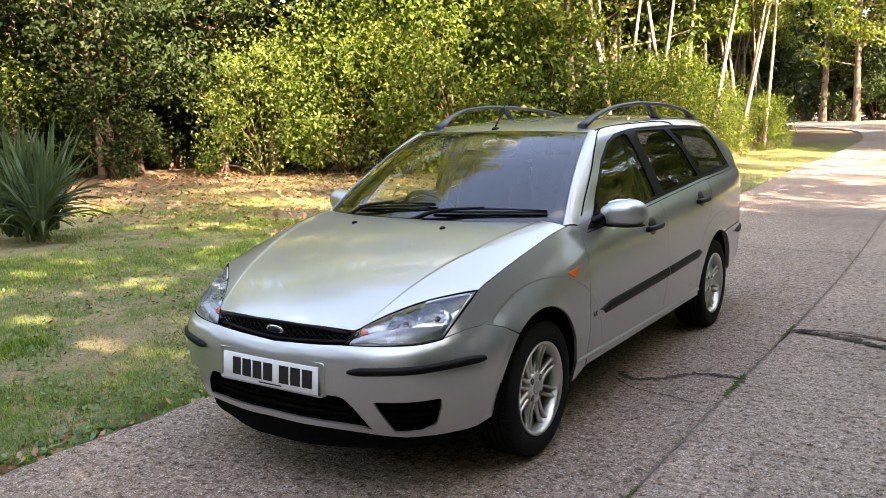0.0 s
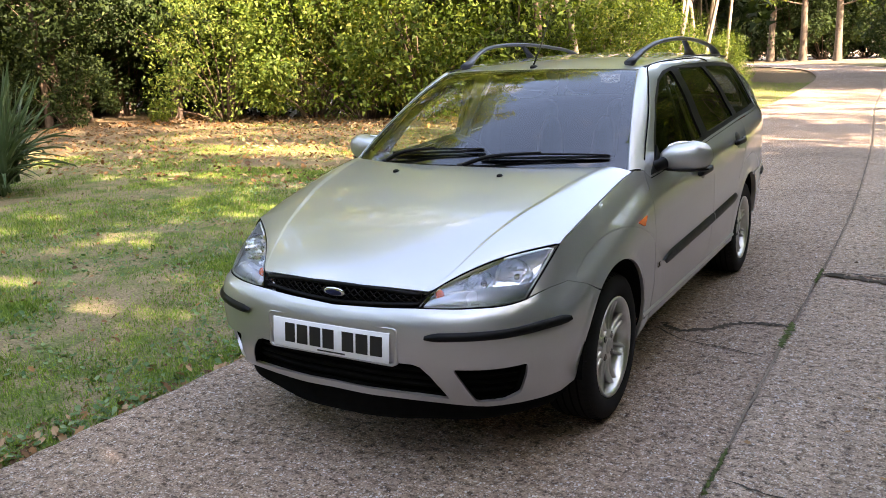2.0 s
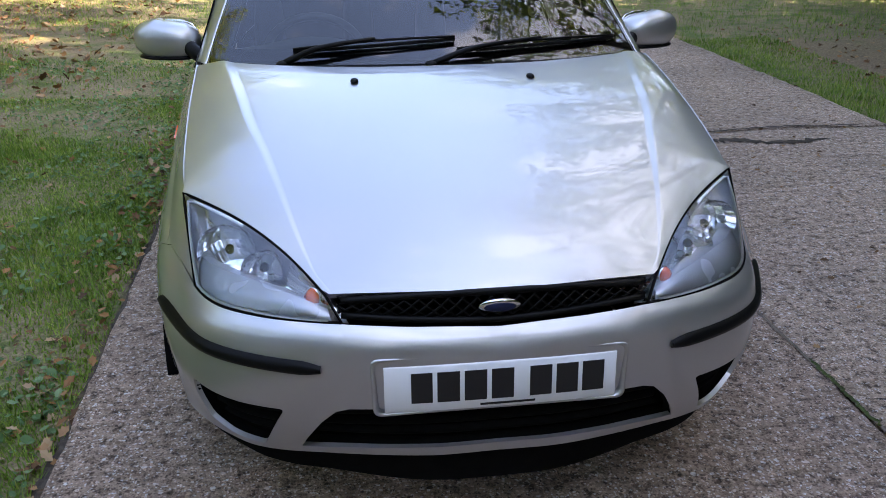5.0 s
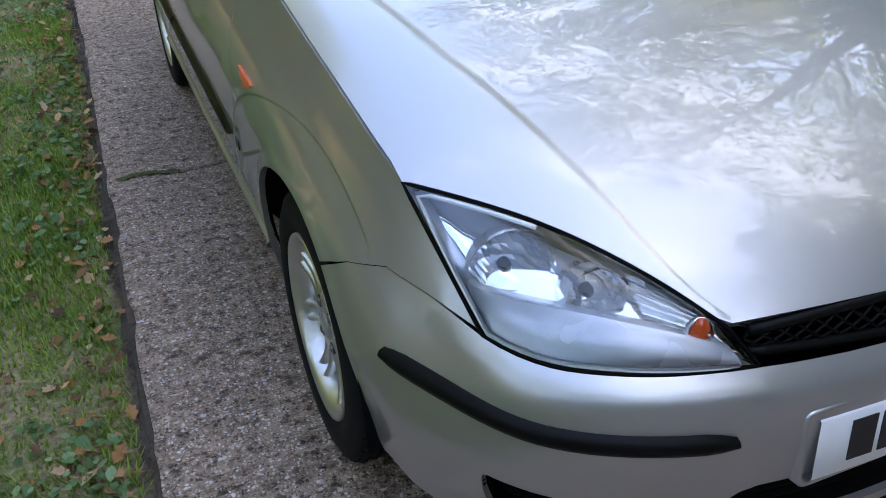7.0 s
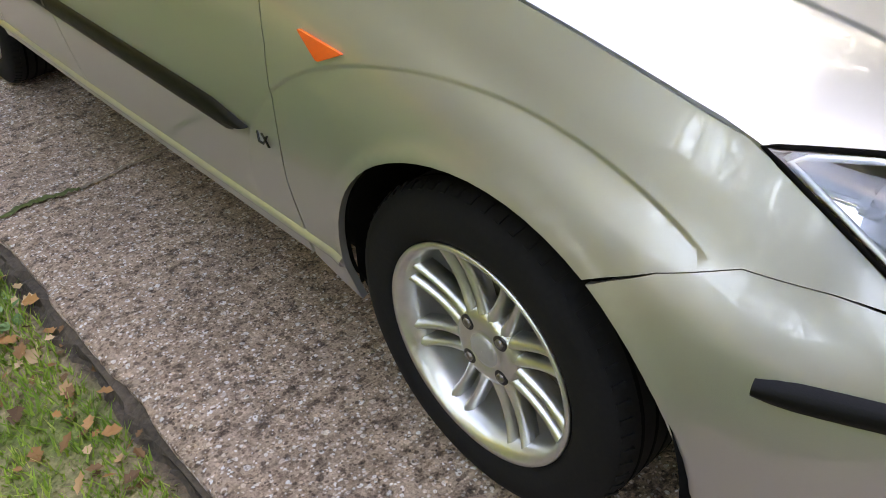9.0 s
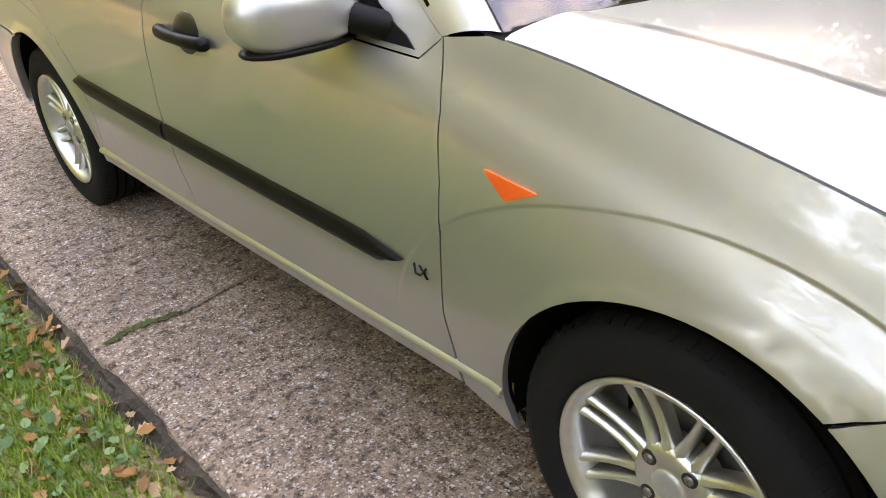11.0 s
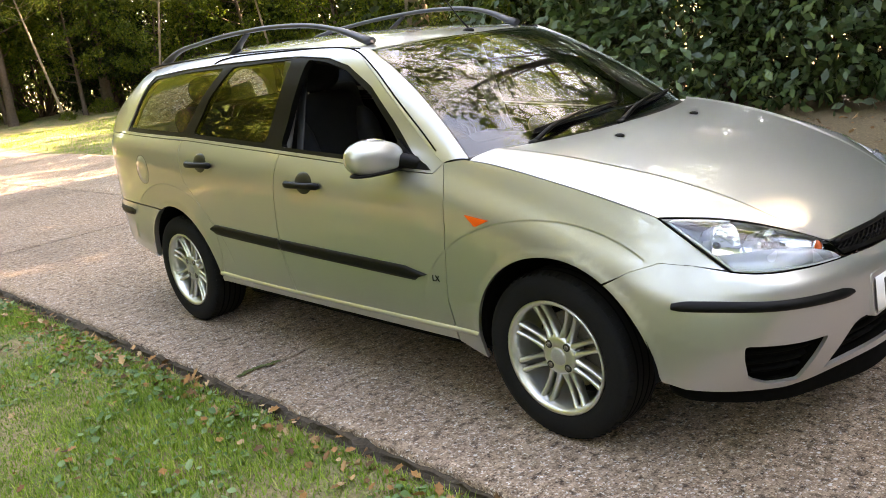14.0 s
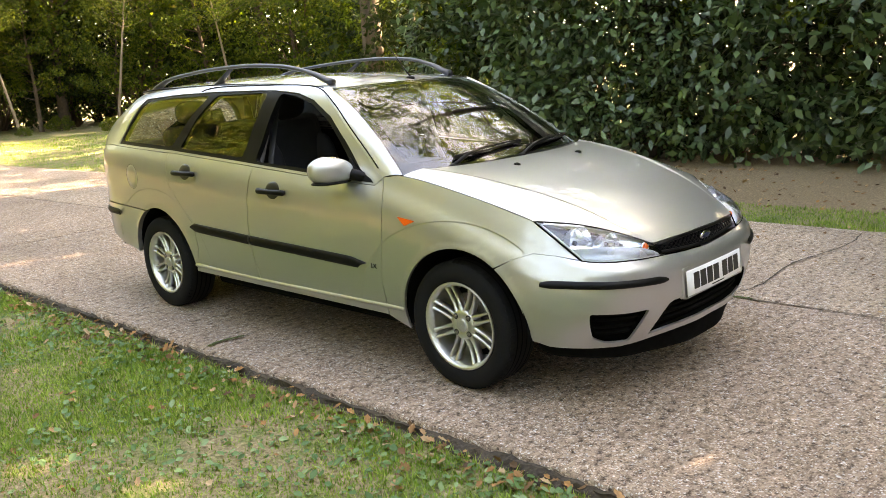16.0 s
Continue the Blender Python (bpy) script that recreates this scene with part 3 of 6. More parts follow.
    # rubbing strips
    for owner, y0, y1, z0, z1 in ((fdoor, -.575, -1.528, .540, .568), (rdoor, -1.545, -2.165, .568, .592)):
        ring = []
        for t in np.linspace(0, 1, 14):
            y, zc = y0 + (y1 - y0) * t, z0 + (z1 - z0) * t
            hgt = .028
            if owner is fdoor:
                hgt *= min(1, .25 + t * 14)
            else:
                hgt *= min(1, .25 + (1 - t) * 14)
            shift = .05 * (0.5 - min(1, t * 12)) if owner is fdoor else 0
            pts = [(0, -1, 0), (.009, -.8, 0), (.013, -.3, 0), (.013, .3, 0), (.009, .8, 0), (0, 1, 0)]
            ring.append([shell(np.array([sgn * sy(y + (shift * k if t < .1 else 0))]), np.array([zc + hgt * k]), -d)[0] for d, k, _ in pts])
        if sgn > 0:
            ring = [r[::-1] for r in ring]
        lofted("rubbing_strip", ring, BLACK_TRIM, owner, "black plastic rubbing strip")
    # door handles
    for owner, y0, z0 in ((fdoor, -1.285, .862), (rdoor, -2.175, .925)):
        base = shell(np.array([sgn * sy(y0)]), np.array([z0]))[0]
        # shallow dome, black in place of the shade in a handle recess
        part("handle_cup", ball((.030, .092, .066), None, 24, 14), PLATE_BLACK, owner, "black dome for the shaded handle recess", where=Matrix.Translation(base + np.array([-sgn * .0215, 0, -.010])))
        path = [base + np.array([sgn * q, w * .118, -w * .014 * 0]) for q, w in ((.002, 1.0), (.014, .93), (.022, .6), (.025, 0), (.022, -.6), (.014, -.93), (.002, -1.0))]
        tube("door_handle", catmull(path, 3), np.interp(np.linspace(0, 1, 19), [0, .15, .5, .85, 1], [.010, .016, .0135, .016, .010]), BLACK_TRIM, owner, "black pull handle", n=12, flat=1.05)
    # side repeater
    tip = [(-.318, .798), (-.205, .784), (-.268, .757)]
    loop = rounded(on_side(tip, sgn), .008)
    panel("side_repeater", wing_ob, AMBER, loop, lambda s, z: shell(s, z, -.006), h=.012, lip=.012, gap=0, flip=True, label="orange side repeater lens")
    # wheel arch liners
    for i in (0, 1):
        yc, zc, r = ARCHES[i][:3]
        ring = [[(sgn * x, yc + (r + .004) * math.cos(a), zc + (r + .004) * math.sin(a)) for x in (.50, .60, .70, .76, .804 if a < radians(164) else .774)] for a in np.linspace(radians(0), radians((186, 166)[i]), 28)]
        lofted("arch_liner", ring, VOID, car)
        ring = [[(sgn * .5, yc + q * (r + .004) * math.cos(a), zc + q * (r + .004) * math.sin(a)) for q in (0, 1)] for a in np.linspace(radians(0), radians((186, 166)[i]), 28)]
        lofted("arch_liner", ring, VOID, car)

# fuel flap on the right rear wing
ring = [[shell(np.array([sy(-2.86 + r * .078 * math.cos(a))]), np.array([.875 + r * .08 * math.sin(a)]), -.001 if r < 1 else .003)[0] for a in np.linspace(0, 2 * np.pi, 28, endpoint=False)] for r in (1.0, .96, .5, .02)]
lofted("fuel_flap", ring, PAINT, bpy.data.objects["rear_wing"], closed=True)
tube("fuel_flap_gap", np.array([shell(np.array([sy(-2.86 + .080 * math.cos(a))]), np.array([.875 + .082 * math.sin(a)]))[0] for a in np.linspace(0, 2 * np.pi, 33)]), .0009, VOID, bpy.data.objects["rear_wing"], n=5)

# bonnet
ys = np.linspace(-.335, .40, 16)
right = [(float(EDGE_X(y)[0]), y) for y in ys] + [(float(EDGE_X(y)[0]), y) for y in np.linspace(.41, .757, 14)]
nose = [(x, .767 + .038 * (1 - (x / .38) ** 2)) for x in np.linspace(.37, -.37, 16)]
rear = [(x, -.340 + .190 * (1 - (abs(x) / .74) ** 2.4)) for x in np.linspace(-.728, .728, 24)]
bonnet = panel("bonnet", car, PAINT, right + nose + [(-x, y) for x, y in reversed(right)] + rear, bonnet_skin, h=.022, edge_h=.02, lip=.02,
               lines=[[(k * (float(crease_at(np.array([y]))[0]) + d + q * float(FOLD_W(y))), y) for y in np.linspace(-.22, .76, 54)] for k in (1, -1)
                      for d, q in ((-.05, 0), (-.025, 0), (-.008, 0), (0, 0), (0, .2), (0, .4), (0, .6), (0, .8), (0, 1), (.008, 1), (.03, 1))])
for sgn in (1, -1):
    base = bonnet_skin(np.array([sgn * .262]), np.array([-.03]))[0]
    part("washer_jet", ball((.012, .020, .009), None, 14, 8), BLACK_TRIM, bonnet, "black washer jet", where=Matrix.Translation(base + np.array([0, 0, .002])))

# roof
front_edge = [(x, -.93 - .10 * (abs(x) / .54) ** 2.0) for x in np.linspace(-.535, .535, 16)]
sides_r = [(float(np.interp(-y, [1.03, 1.5, 2.5, 3.1], [.542, .556, .556, .525])), y) for y in np.linspace(-1.06, -3.10, 26)]
back = [(x, -3.14 - .12 * (1 - (x / .52) ** 2)) for x in np.linspace(.51, -.51, 14)]
roof = panel("roof", car, PAINT, front_edge + sides_r + back + [(-x, y) for x, y in reversed(sides_r)], roof_skin, h=.04, edge_h=.03, lip=.012)
panel("roof_lining", car, LINING, [(-.48, -1.03), (.48, -1.03), (.5, -2), (.45, -3.05), (-.45, -3.05), (-.5, -2)], lambda x, y: roof_skin(x, y) - np.array([0, 0, .03]), h=.1, lip=0, flip=True)

# windscreen with its black border
W_LOOP = [(-1, 0), (-.5, 0), (0, 0), (.5, 0), (1, 0), (1, .5), (1, 1), (.5, 1), (0, 1), (-.5, 1), (-1, 1), (-1, .5)]
panel("windscreen", car, SCREEN, W_LOOP, screen_skin, h=.06, lip=.004, gap=0, flip=True)
IN = rounded([(-.93, .09), (0, .085), (.93, .09), (.915, .955), (0, .965), (-.915, .955)], .05)
panel("windscreen_border", car, GLOSS_BLACK, [(-.995, .005), (.995, .005), (.995, .995), (-.995, .995)], lambda u, v: screen_skin(u, v) - np.array([0, .003, .006]), [IN], h=.05, lip=0, gap=0, flip=True)
# scuttle below the windscreen
rows = []
for x in np.linspace(-.735, .735, 30):
    w = abs(x / .735) ** 2.4
    yb, zb = -.15 - .190 * w, float(bonnet_skin(np.array([x]), np.array([-.15 - .190 * w]))[0, 2])
    ya, za = -.215 - .175 * w, .998 - .018 * w
    rows.append([(x, yb + .03, zb - .03), (x, yb, zb - .028), (x, yb - .03, zb - .016), (x, ya, za + .001), (x, ya - .03, za + .010)])
lofted("scuttle", rows, BLACK_TRIM, car)

# front bumper
half = [(0, .617)] + [(sx(x), float(LAMP_FOOT(x)) + .0005) for x in (.1, .2, .35, .45, .55, .65, .722)] + [(sy(.53), .6765), (sy(.43), .6845), (sy(.34), .6575)]
half += [(sy(y), z) for y, z in arc_pts(0, 55, 8, 10)] + [(sy(.425), .306), (sy(.50), .288), (sx(.70), .278), (sx(.60), .277), (sx(.45), .287), (sx(.25), .298), (0, .303)]
low = [(sx(x), z) for x, z in ((.0, .328), (.2, .325), (.35, .318), (.465, .308), (.44, .352), (.405, .402), (.370, .436), (.34, .444), (.2, .442), (0, .441))]
low_loop = low[:-1] + [(-a, b) for a, b in reversed(low[1:-1])]
fog = rounded([(sx(x), z) for x, z in ((.485, .434), (.58, .435), (.706, .441), (.707, .40), (.699, .325), (.66, .300), (.560, .297))], .012, 3)
bumper = panel("front_bumper", car, PAINT, half + [(-a, b) for a, b in reversed(half[1:-1])], shell, [low_loop, fog, [(-a, b) for a, b in reversed(fog)]], h=.018, edge_h=.014, lip=.012, gap=.0008, flip=True, lines=arch_lines(0, 1) + arch_lines(0, -1))
# silver lip of the lower intake is part of the bumper; black valance under it
val = [(0, .312), (sx(.25), .307), (sx(.45), .296), (sx(.60), .286), (sx(.70), .288), (sy(.50), .298), (sy(.44), .312)]
val += [(sy(.44), .262), (sy(.50), .240), (sx(.70), .222), (sx(.5), .208), (sx(.3), .202), (0, .200)]
panel("valance", car, VOID, val + [(-a, b) for a, b in reversed(val[1:-1])], lambda s, z: shell(s, z, .022), h=.03, lip=.03, gap=0, flip=True)
# intake linings with slats
for name, loop in (("intake", low_loop), ("fog_recess", fog), ("fog_recess", [(-a, b) for a, b in reversed(fog)])):
    c = np.array(loop).mean(0)
    panel(name, bumper, VOID, [tuple(c + (np.array(q) - c) * (1.22 if name == "intake" else 1.5)) for q in loop], lambda s, z: shell(s, z, .052), h=.04, lip=0, gap=0)
    out = resampled(loop, .03)
    lofted(name + "_wall", [shell(out[:, 0], out[:, 1], .004), shell(out[:, 0], out[:, 1], .030), shell(*(c + (out - c) * 1.12).T, .058)], VOID, bumper, closed=True)
for z0, hw in ((.412, .385), (.380, .405), (.350, .425)):
    rows = [[shell(np.array([s]), np.array([z]), d)[0] for d, z in ((.05, z0 + .010), (.034, z0 + .008), (.030, z0), (.034, z0 - .008), (.05, z0 - .010))] for s in np.linspace(-sx(hw), sx(hw), 30)]
    lofted("intake_slat", rows, VOID, bumper)
for sgn in (1, -1):
    for z0, xa, xb in ((.402, .50, .700), (.368, .52, .698), (.336, .54, .690)):
        rows = [[shell(np.array([sgn * s]), np.array([z]), d)[0] for d, z in ((.055, z0 + .010), (.036, z0 + .006), (.032, z0), (.036, z0 - .006), (.055, z0 - .010))] for s in np.linspace(sx(xa), sx(xb), 10)]
        lofted("fog_slat", rows, VOID, bumper)
    # rubbing strip round the corner
    rows = []
    for t in np.linspace(0, 1, 26):
        s = sx(.395) + (sy(.475) - sx(.395)) * t
        zc, hh = .548 + .016 * t + .006 * math.sin(math.pi * t), .0175 * min(1, .45 + 9 * t, .60 + 7 * (1 - t))
        rows.append([shell(np.array([sgn * s]), np.array([zc + hh * k]), -d)[0] for d, k in ((-.004, -1), (.009, -.75), (.013, -.1), (.010, .7), (-.004, 1))])
    lofted("bumper_strip", rows if sgn > 0 else [r[::-1] for r in rows], BLACK_TRIM, bumper, "black corner rubbing strip")
# number plate with its characters as plain bars
def plate_face(x, z, out):
    y = .865 + .004 * (.495 - z) / .05 - .10 * x * x
    return (x, y + out, z)
rows = []
for x in np.linspace(-.262, .262, 22):
    rows.append([plate_face(x, z, o) for z, o in ((.437, -.012), (.4395, .004), (.443, .007), (.547, .007), (.5505, .004), (.553, -.012))])
plate = lofted("number_plate", [r[::-1] for r in rows], PLATE_WHITE, bumper, "white number plate with black bars")
x = .203
for w in (.047, .050, .050, .050, 0, .050, .050, .050):
    if w:
        bm = bmesh.new()
        n = 4
        for i in range(n):
            a, b = x - w * i / n, x - w * (i + 1) / n
            q = [plate_face(a, .462, .0085), plate_face(b, .462, .0085), plate_face(b, .534, .0085), plate_face(a, .534, .0085)]
            vs = [bm.verts.new(p) for p in q] + [bm.verts.new((p[0], p[1] - .004, p[2])) for p in q]
            bm.faces.new((vs[3], vs[2], vs[1], vs[0]))
            bm.faces.new((vs[0], vs[1], vs[5], vs[4]))
            bm.faces.new((vs[2], vs[3], vs[7], vs[6]))
            if i == 0:
                bm.faces.new((vs[0], vs[4], vs[7], vs[3]))
            if i == n - 1:
                bm.faces.new((vs[1], vs[2], vs[6], vs[5]))
        part("plate_bar", bm, PLATE_BLACK, bumper, smooth=False)
        x -= w + .0105
    else:
        x -= .026
rows = [[plate_face(xx, z, .0078) for z in (.4475, .4530)] for xx in np.linspace(.05, -.075, 6)]
lofted("plate_bar", rows, PLATE_BLACK, bumper, smooth=False)
# raised silver surround of the plate
ring = []
for x, z in rounded([(-.288, .430), (.288, .430), (.293, .572), (-.293, .572)], .02, 5):
    d = np.array([x, z - .5])
    ring.append([plate_face(x, z, -.016), plate_face(x * .994, z - (z - .5) * .03, .005), plate_face(x * .975, z - (z - .5) * .09, .007), plate_face(x * .955, z - (z - .5) * .13, .002), plate_face(x * .945, z - (z - .5) * .15, -.012)])
ring.append(ring[0])
lofted("plate_surround", ring, PAINT, bumper)

# grille
G_TOP = spline([(-.40, .690), (-.377, .690), (-.2, .700), (0, .704), (.2, .700), (.377, .690), (.40, .690)])
G_LOW = spline([(-.40, .640), (-.352, .638), (-.2, .628), (0, .620), (.2, .628), (.352, .638), (.40, .640)])


def grille_skin(x, z, inward=0.0):
    x, z = np.asarray(x, float), np.asarray(z, float)
    k = (z - G_LOW(x)) / (G_TOP(x) - G_LOW(x))
    y = .856 - .27 * x**2 + (-.045 + .016 * 4 * k * (1 - k)) * 1.0 - .018 * k - inward
    return np.stack([x, y, z], -1)


grille = panel("grille", car, VOID, [(-.43, .605), (.43, .605), (.41, .688), (-.41, .688)], lambda x, z: np.stack([x, .745 - .36 * np.asarray(x) ** 2, z], -1), h=.04, lip=0, gap=0, flip=True)
for zf in (0, 1):
    f = G_TOP if zf else G_LOW
    p = [grille_skin(np.array([x]), np.array([float(f(x)) + (-.014 if zf else .006)]), .004)[0] for x in np.linspace(-.345, .345, 26)]
    tube("grille_frame", p, .0085, BLACK_TRIM, grille, n=8)
for k in range(-23, 24):
    for lean in (1, -1):
        pts = []
        for t in np.linspace(0, 1, 7):
            x = k * .032 + lean * (t - .5) * .095
            if abs(x) < .366:
                z = float(G_LOW(x) + (G_TOP(x) - G_LOW(x)) * t)
                pts.append(grille_skin(np.array([x]), np.array([z]), .010)[0])
        if len(pts) > 2:
            tube("grille_bar", pts, .0028, BLACK_TRIM, grille, n=5)
bz = float((G_TOP(0) + G_LOW(0)) / 2)
at = grille_skin(np.array([0.0]), np.array([bz]))[0]
for name, mat, rx, rz, d in (("badge_rim", CHROME, .048, .0195, .008), ("badge", BADGE_BLUE, .042, .0155, .0105)):
    bm = ball((rx, d, rz), None, 28, 12)
    part(name, bm, mat, grille, "blue oval badge with chrome rim", where=pose(*at, -14))
rows = [[(x, at[1] + .0085 - 6 * abs(x) ** 2, bz + q) for q in (-.0022, .0022)] for x in np.linspace(-.024, .024, 8)]
lofted("badge_mark", rows, CHROME, grille)

# headlamps: faceted bowls above a shelf, a plain sky-tinted satin panel below it, a fluted inner end with the indicator
for sgn in (1, -1):
    def lens(t, v, depth=0.0):
        return lamp_skin(t, v, sgn, depth)

    def at_lens(t, v, depth=0.0):
        return lens(np.array([t]), np.array([v]), depth)[0]

    def sheet(name, rows, mat, label="", smooth=True):
        return lofted(name, rows if sgn > 0 else [r[::-1] for r in rows], mat, housing if name != "headlamp" else car, label, smooth=smooth)

    T, V = np.linspace(0, 1, 30), np.linspace(0, 1, 14)
    housing = None
    housing = sheet("headlamp", [lens(np.full(14, t), V, .055 + .05 * math.sin(math.pi * t)) for t in T], LAMP_CHROME, "clear headlamp with chrome reflectors and orange indicator bulb")
    sheet("lens", [lens(np.full(14, t), V) for t in T], LENS, "clear plastic lens")
    # dark seal round the lens, thick pale lens edge inside it
    rim = [(t, 0.0) for t in np.linspace(0, 1, 20)] + [(1.0, v) for v in np.linspace(.1, 1, 10)] + [(t, 1.0) for t in np.linspace(.96, 0, 20)] + [(0.0, .5), (0.0, 0.0)]
    tube("lamp_seal", [at_lens(t, v, .001) for t, v in rim], .0036, VOID, housing, n=6)
    edge_line = [(t, .035) for t in np.linspace(.08, .975, 18)] + [(.975, v) for v in np.linspace(.10, .92, 10)] + [(t, .955) for t in np.linspace(.93, .62, 8)]
    tube("lens_edge", [at_lens(t, v, .004) for t, v in edge_line], .0040, LENS_EDGE, housing, n=6)
    wall = [[at_lens(t, v, d) for d in (.004, .03, .07)] for t, v in [(t, .02) for t in np.linspace(.02, .98, 16)] + [(.98, v) for v in np.linspace(.1, .95, 8)] + [(t, .98) for t in np.linspace(.95, .05, 16)]]
    lofted("lamp_bezel", wall, LAMP_SKY_SATIN, housing)
    # satin panel below, coloured like reflected sky, its shelf and the dark slot above it
    shelf = lambda t: .40 - .06 * t + .03 * math.sin(math.pi * t)
    ts = np.linspace(.06, .985, 24)
    sheet("lower_panel", [[at_lens(t, shelf(t) * k, .010 + .022 * k**2) for k in (.04, .3, .6, .85, 1.0)] for t in ts], LAMP_SKY_SATIN, "satin lower panel with the sky's reflection in its colour")
    sheet("shelf", [[at_lens(t, shelf(t), .032), at_lens(t, shelf(t) + .012, .045), at_lens(t, shelf(t) + .02, .085)] for t in ts], LAMP_SKY_SATIN)
    # fluted inner end
    fl = []
    for t in np.linspace(.12, .36, 9):
        fl.append([at_lens(t, .46 + .48 * q, .030 + .040 * (t - .12) / .24 + .0045 * math.cos(q * 2 * math.pi * 5)) for q in np.linspace(0, 1, 41)])
    sheet("fluted_reflector", fl, LAMP_CHROME, "fluted chrome reflector")
    # faceted bowls with bulbs
    for t, v, r in ((.83, .58, .068), (.55, .57, .047)):
        c = at_lens(t, v, .085)
        aim = Vector((sgn * .12, 1, .10)).to_track_quat("X", "Z").to_matrix().to_4x4()
        m = Matrix.Translation(c) @ aim
        dish = turned([(.013, -.052), (r * .32, -.048), (r * .55, -.038), (r * .76, -.020), (r * .92, .004), (r, .030), (r * 1.03, .042)], 26)
        for vert in dish.verts:
            vert.co.z = max(vert.co.z, -.42 * r)
        part("reflector_bowl", dish, LAMP_CHROME, housing, "faceted chrome reflector bowl", smooth=False, where=m)
        part("bulb", turned([(.001, .012), (.007, .010), (.009, .002), (.009, -.022), (.014, -.026), (.017, -.045)], 16), LENS_EDGE, housing, where=m)
        part("bulb_cap", turned([(.001, .020), (.008, .017), (.0105, .010), (.0105, .001)], 16), GLOSS_BLACK, housing, "black bulb cap", where=m)
        part("bulb_bracket", block((.004, .012, r * .4), .001, 1), LAMP_CHROME, housing, where=m @ pose(.004, 0, -r * .22))
    c = at_lens(.155, .52, .040)
    part("indicator_bulb", ball((.016, .014, .022), None, 16, 10), AMBER, housing, "orange indicator bulb cover", where=Matrix.Translation(c))
    part("indicator_ring", turned([(.019, -.004), (.022, .0), (.022, .004), (.018, .006)], 24), LAMP_CHROME, housing, where=Matrix.Translation(c) @ Vector((sgn * .3, 1, .2)).to_track_quat("X", "Z").to_matrix().to_4x4())

# wheels
def wheel(sgn, y):
    side = pose(sgn * .688, y, .305, 0, 0, 0 if sgn > 0 else 180)
    barrel = part("wheel", turned([(.160, -.10), (.188, -.085), (.190, .04), (.198, .085), (.2065, .092), (.2085, .098), (.2065, .103), (.198, .100), (.190, .088), (.183, .060), (.176, -.05), (.12, -.10)], 64), ALLOY, car, "silver alloy wheel with eight twin spokes", where=side)
    prof = [(.205, -.092), (.235, -.103), (.268, -.103), (.292, -.094), (.301, -.078), (.303, -.03), (.303, .03), (.301, .078), (.292, .096), (.270, .106), (.240, .107), (.222, .104), (.214, .100), (.206, .092)]
    part("tyre", turned(prof, 72), RUBBER, barrel, "black rubber tyre with worn tread")
    for x0 in (-.05, -.017, .017, .05):
        part("tread_groove", turned([(.3035, x0 - .004), (.3042, x0 - .003), (.3042, x0 + .003), (.3035, x0 + .004)], 72), VOID, barrel)
    bm = bmesh.new()
    for k in range(64):
        a = 2 * np.pi * k / 64
        r = bmesh.ops.create_cube(bm, size=1.0)["verts"]
        bmesh.ops.scale(bm, vec=(.022, .010, .007), verts=r)
        bmesh.ops.transform(bm, matrix=pose(0, 0, 0, math.degrees(a)) @ pose(.080, 0, .2985, 0, 22), verts=r)
    part("tread", bm, RUBBER, barrel, smooth=False)
    part("hub", turned([(.001, .076), (.033, .076), (.036, .073), (.038, .075), (.058, .0755), (.068, .072), (.073, .060), (.074, .02)], 40), ALLOY, barrel)
    part("centre_cap", turned([(.001, .0815), (.022, .081), (.030, .079), (.0325, .074)], 28), CAP_GREY, barrel, "plain grey centre cap")
    for k in range(8):
        for off in (-1, 1):
            a = 45 * k + 22.5
            rows = []
            for t in np.linspace(0, 1, 9):
                r = .058 + (.200 - .058) * t
                w = off * (.0150 + .0035 * t)
                hw = .0092 - .0016 * math.sin(math.pi * t) + .0035 * (1 - t) ** 3 + .003 * t**6
                top = .074 + .012 * t - .010 * math.sin(math.pi * t)
                rows.append([(top - .036, w - hw * 1.0, r), (top - .011, w - hw, r), (top - .0045, w - hw * .62, r), (top, w, r), (top - .0045, w + hw * .62, r), (top - .011, w + hw, r), (top - .036, w + hw * 1.0, r)])
            lofted("spoke", rows, ALLOY, barrel, closed=True, where=pose(0, 0, 0, a))
    for k in range(4):
        a = radians(90 * k + 45)
        p = (.0715, .0535 * math.cos(a), .0535 * math.sin(a))
        # solid black disc, its colour standing in for the shade inside a bolt hole
        part("bolt_hole", turned([(.001, .0042), (.0125, .0046), (.0145, .0046), (.0145, -.01)], 18), PLATE_BLACK, barrel, where=pose(*p))
        part("wheel_bolt", turned([(.001, .009), (.007, .0085), (.0095, .006), (.0095, -.005)], 6), DISC, barrel, where=pose(*p))
    part("brake_disc", turned([(.03, .0), (.135, 0), (.138, -.004), (.138, -.022), (.03, -.022)], 48), DISC, barrel)
    part("backing", turned([(.001, -.05), (.178, -.05)], 32), VOID, barrel)
    return barrel


for y in (0.006, -2.615):
    for sgn in (1, -1):
        wheel(sgn, y)

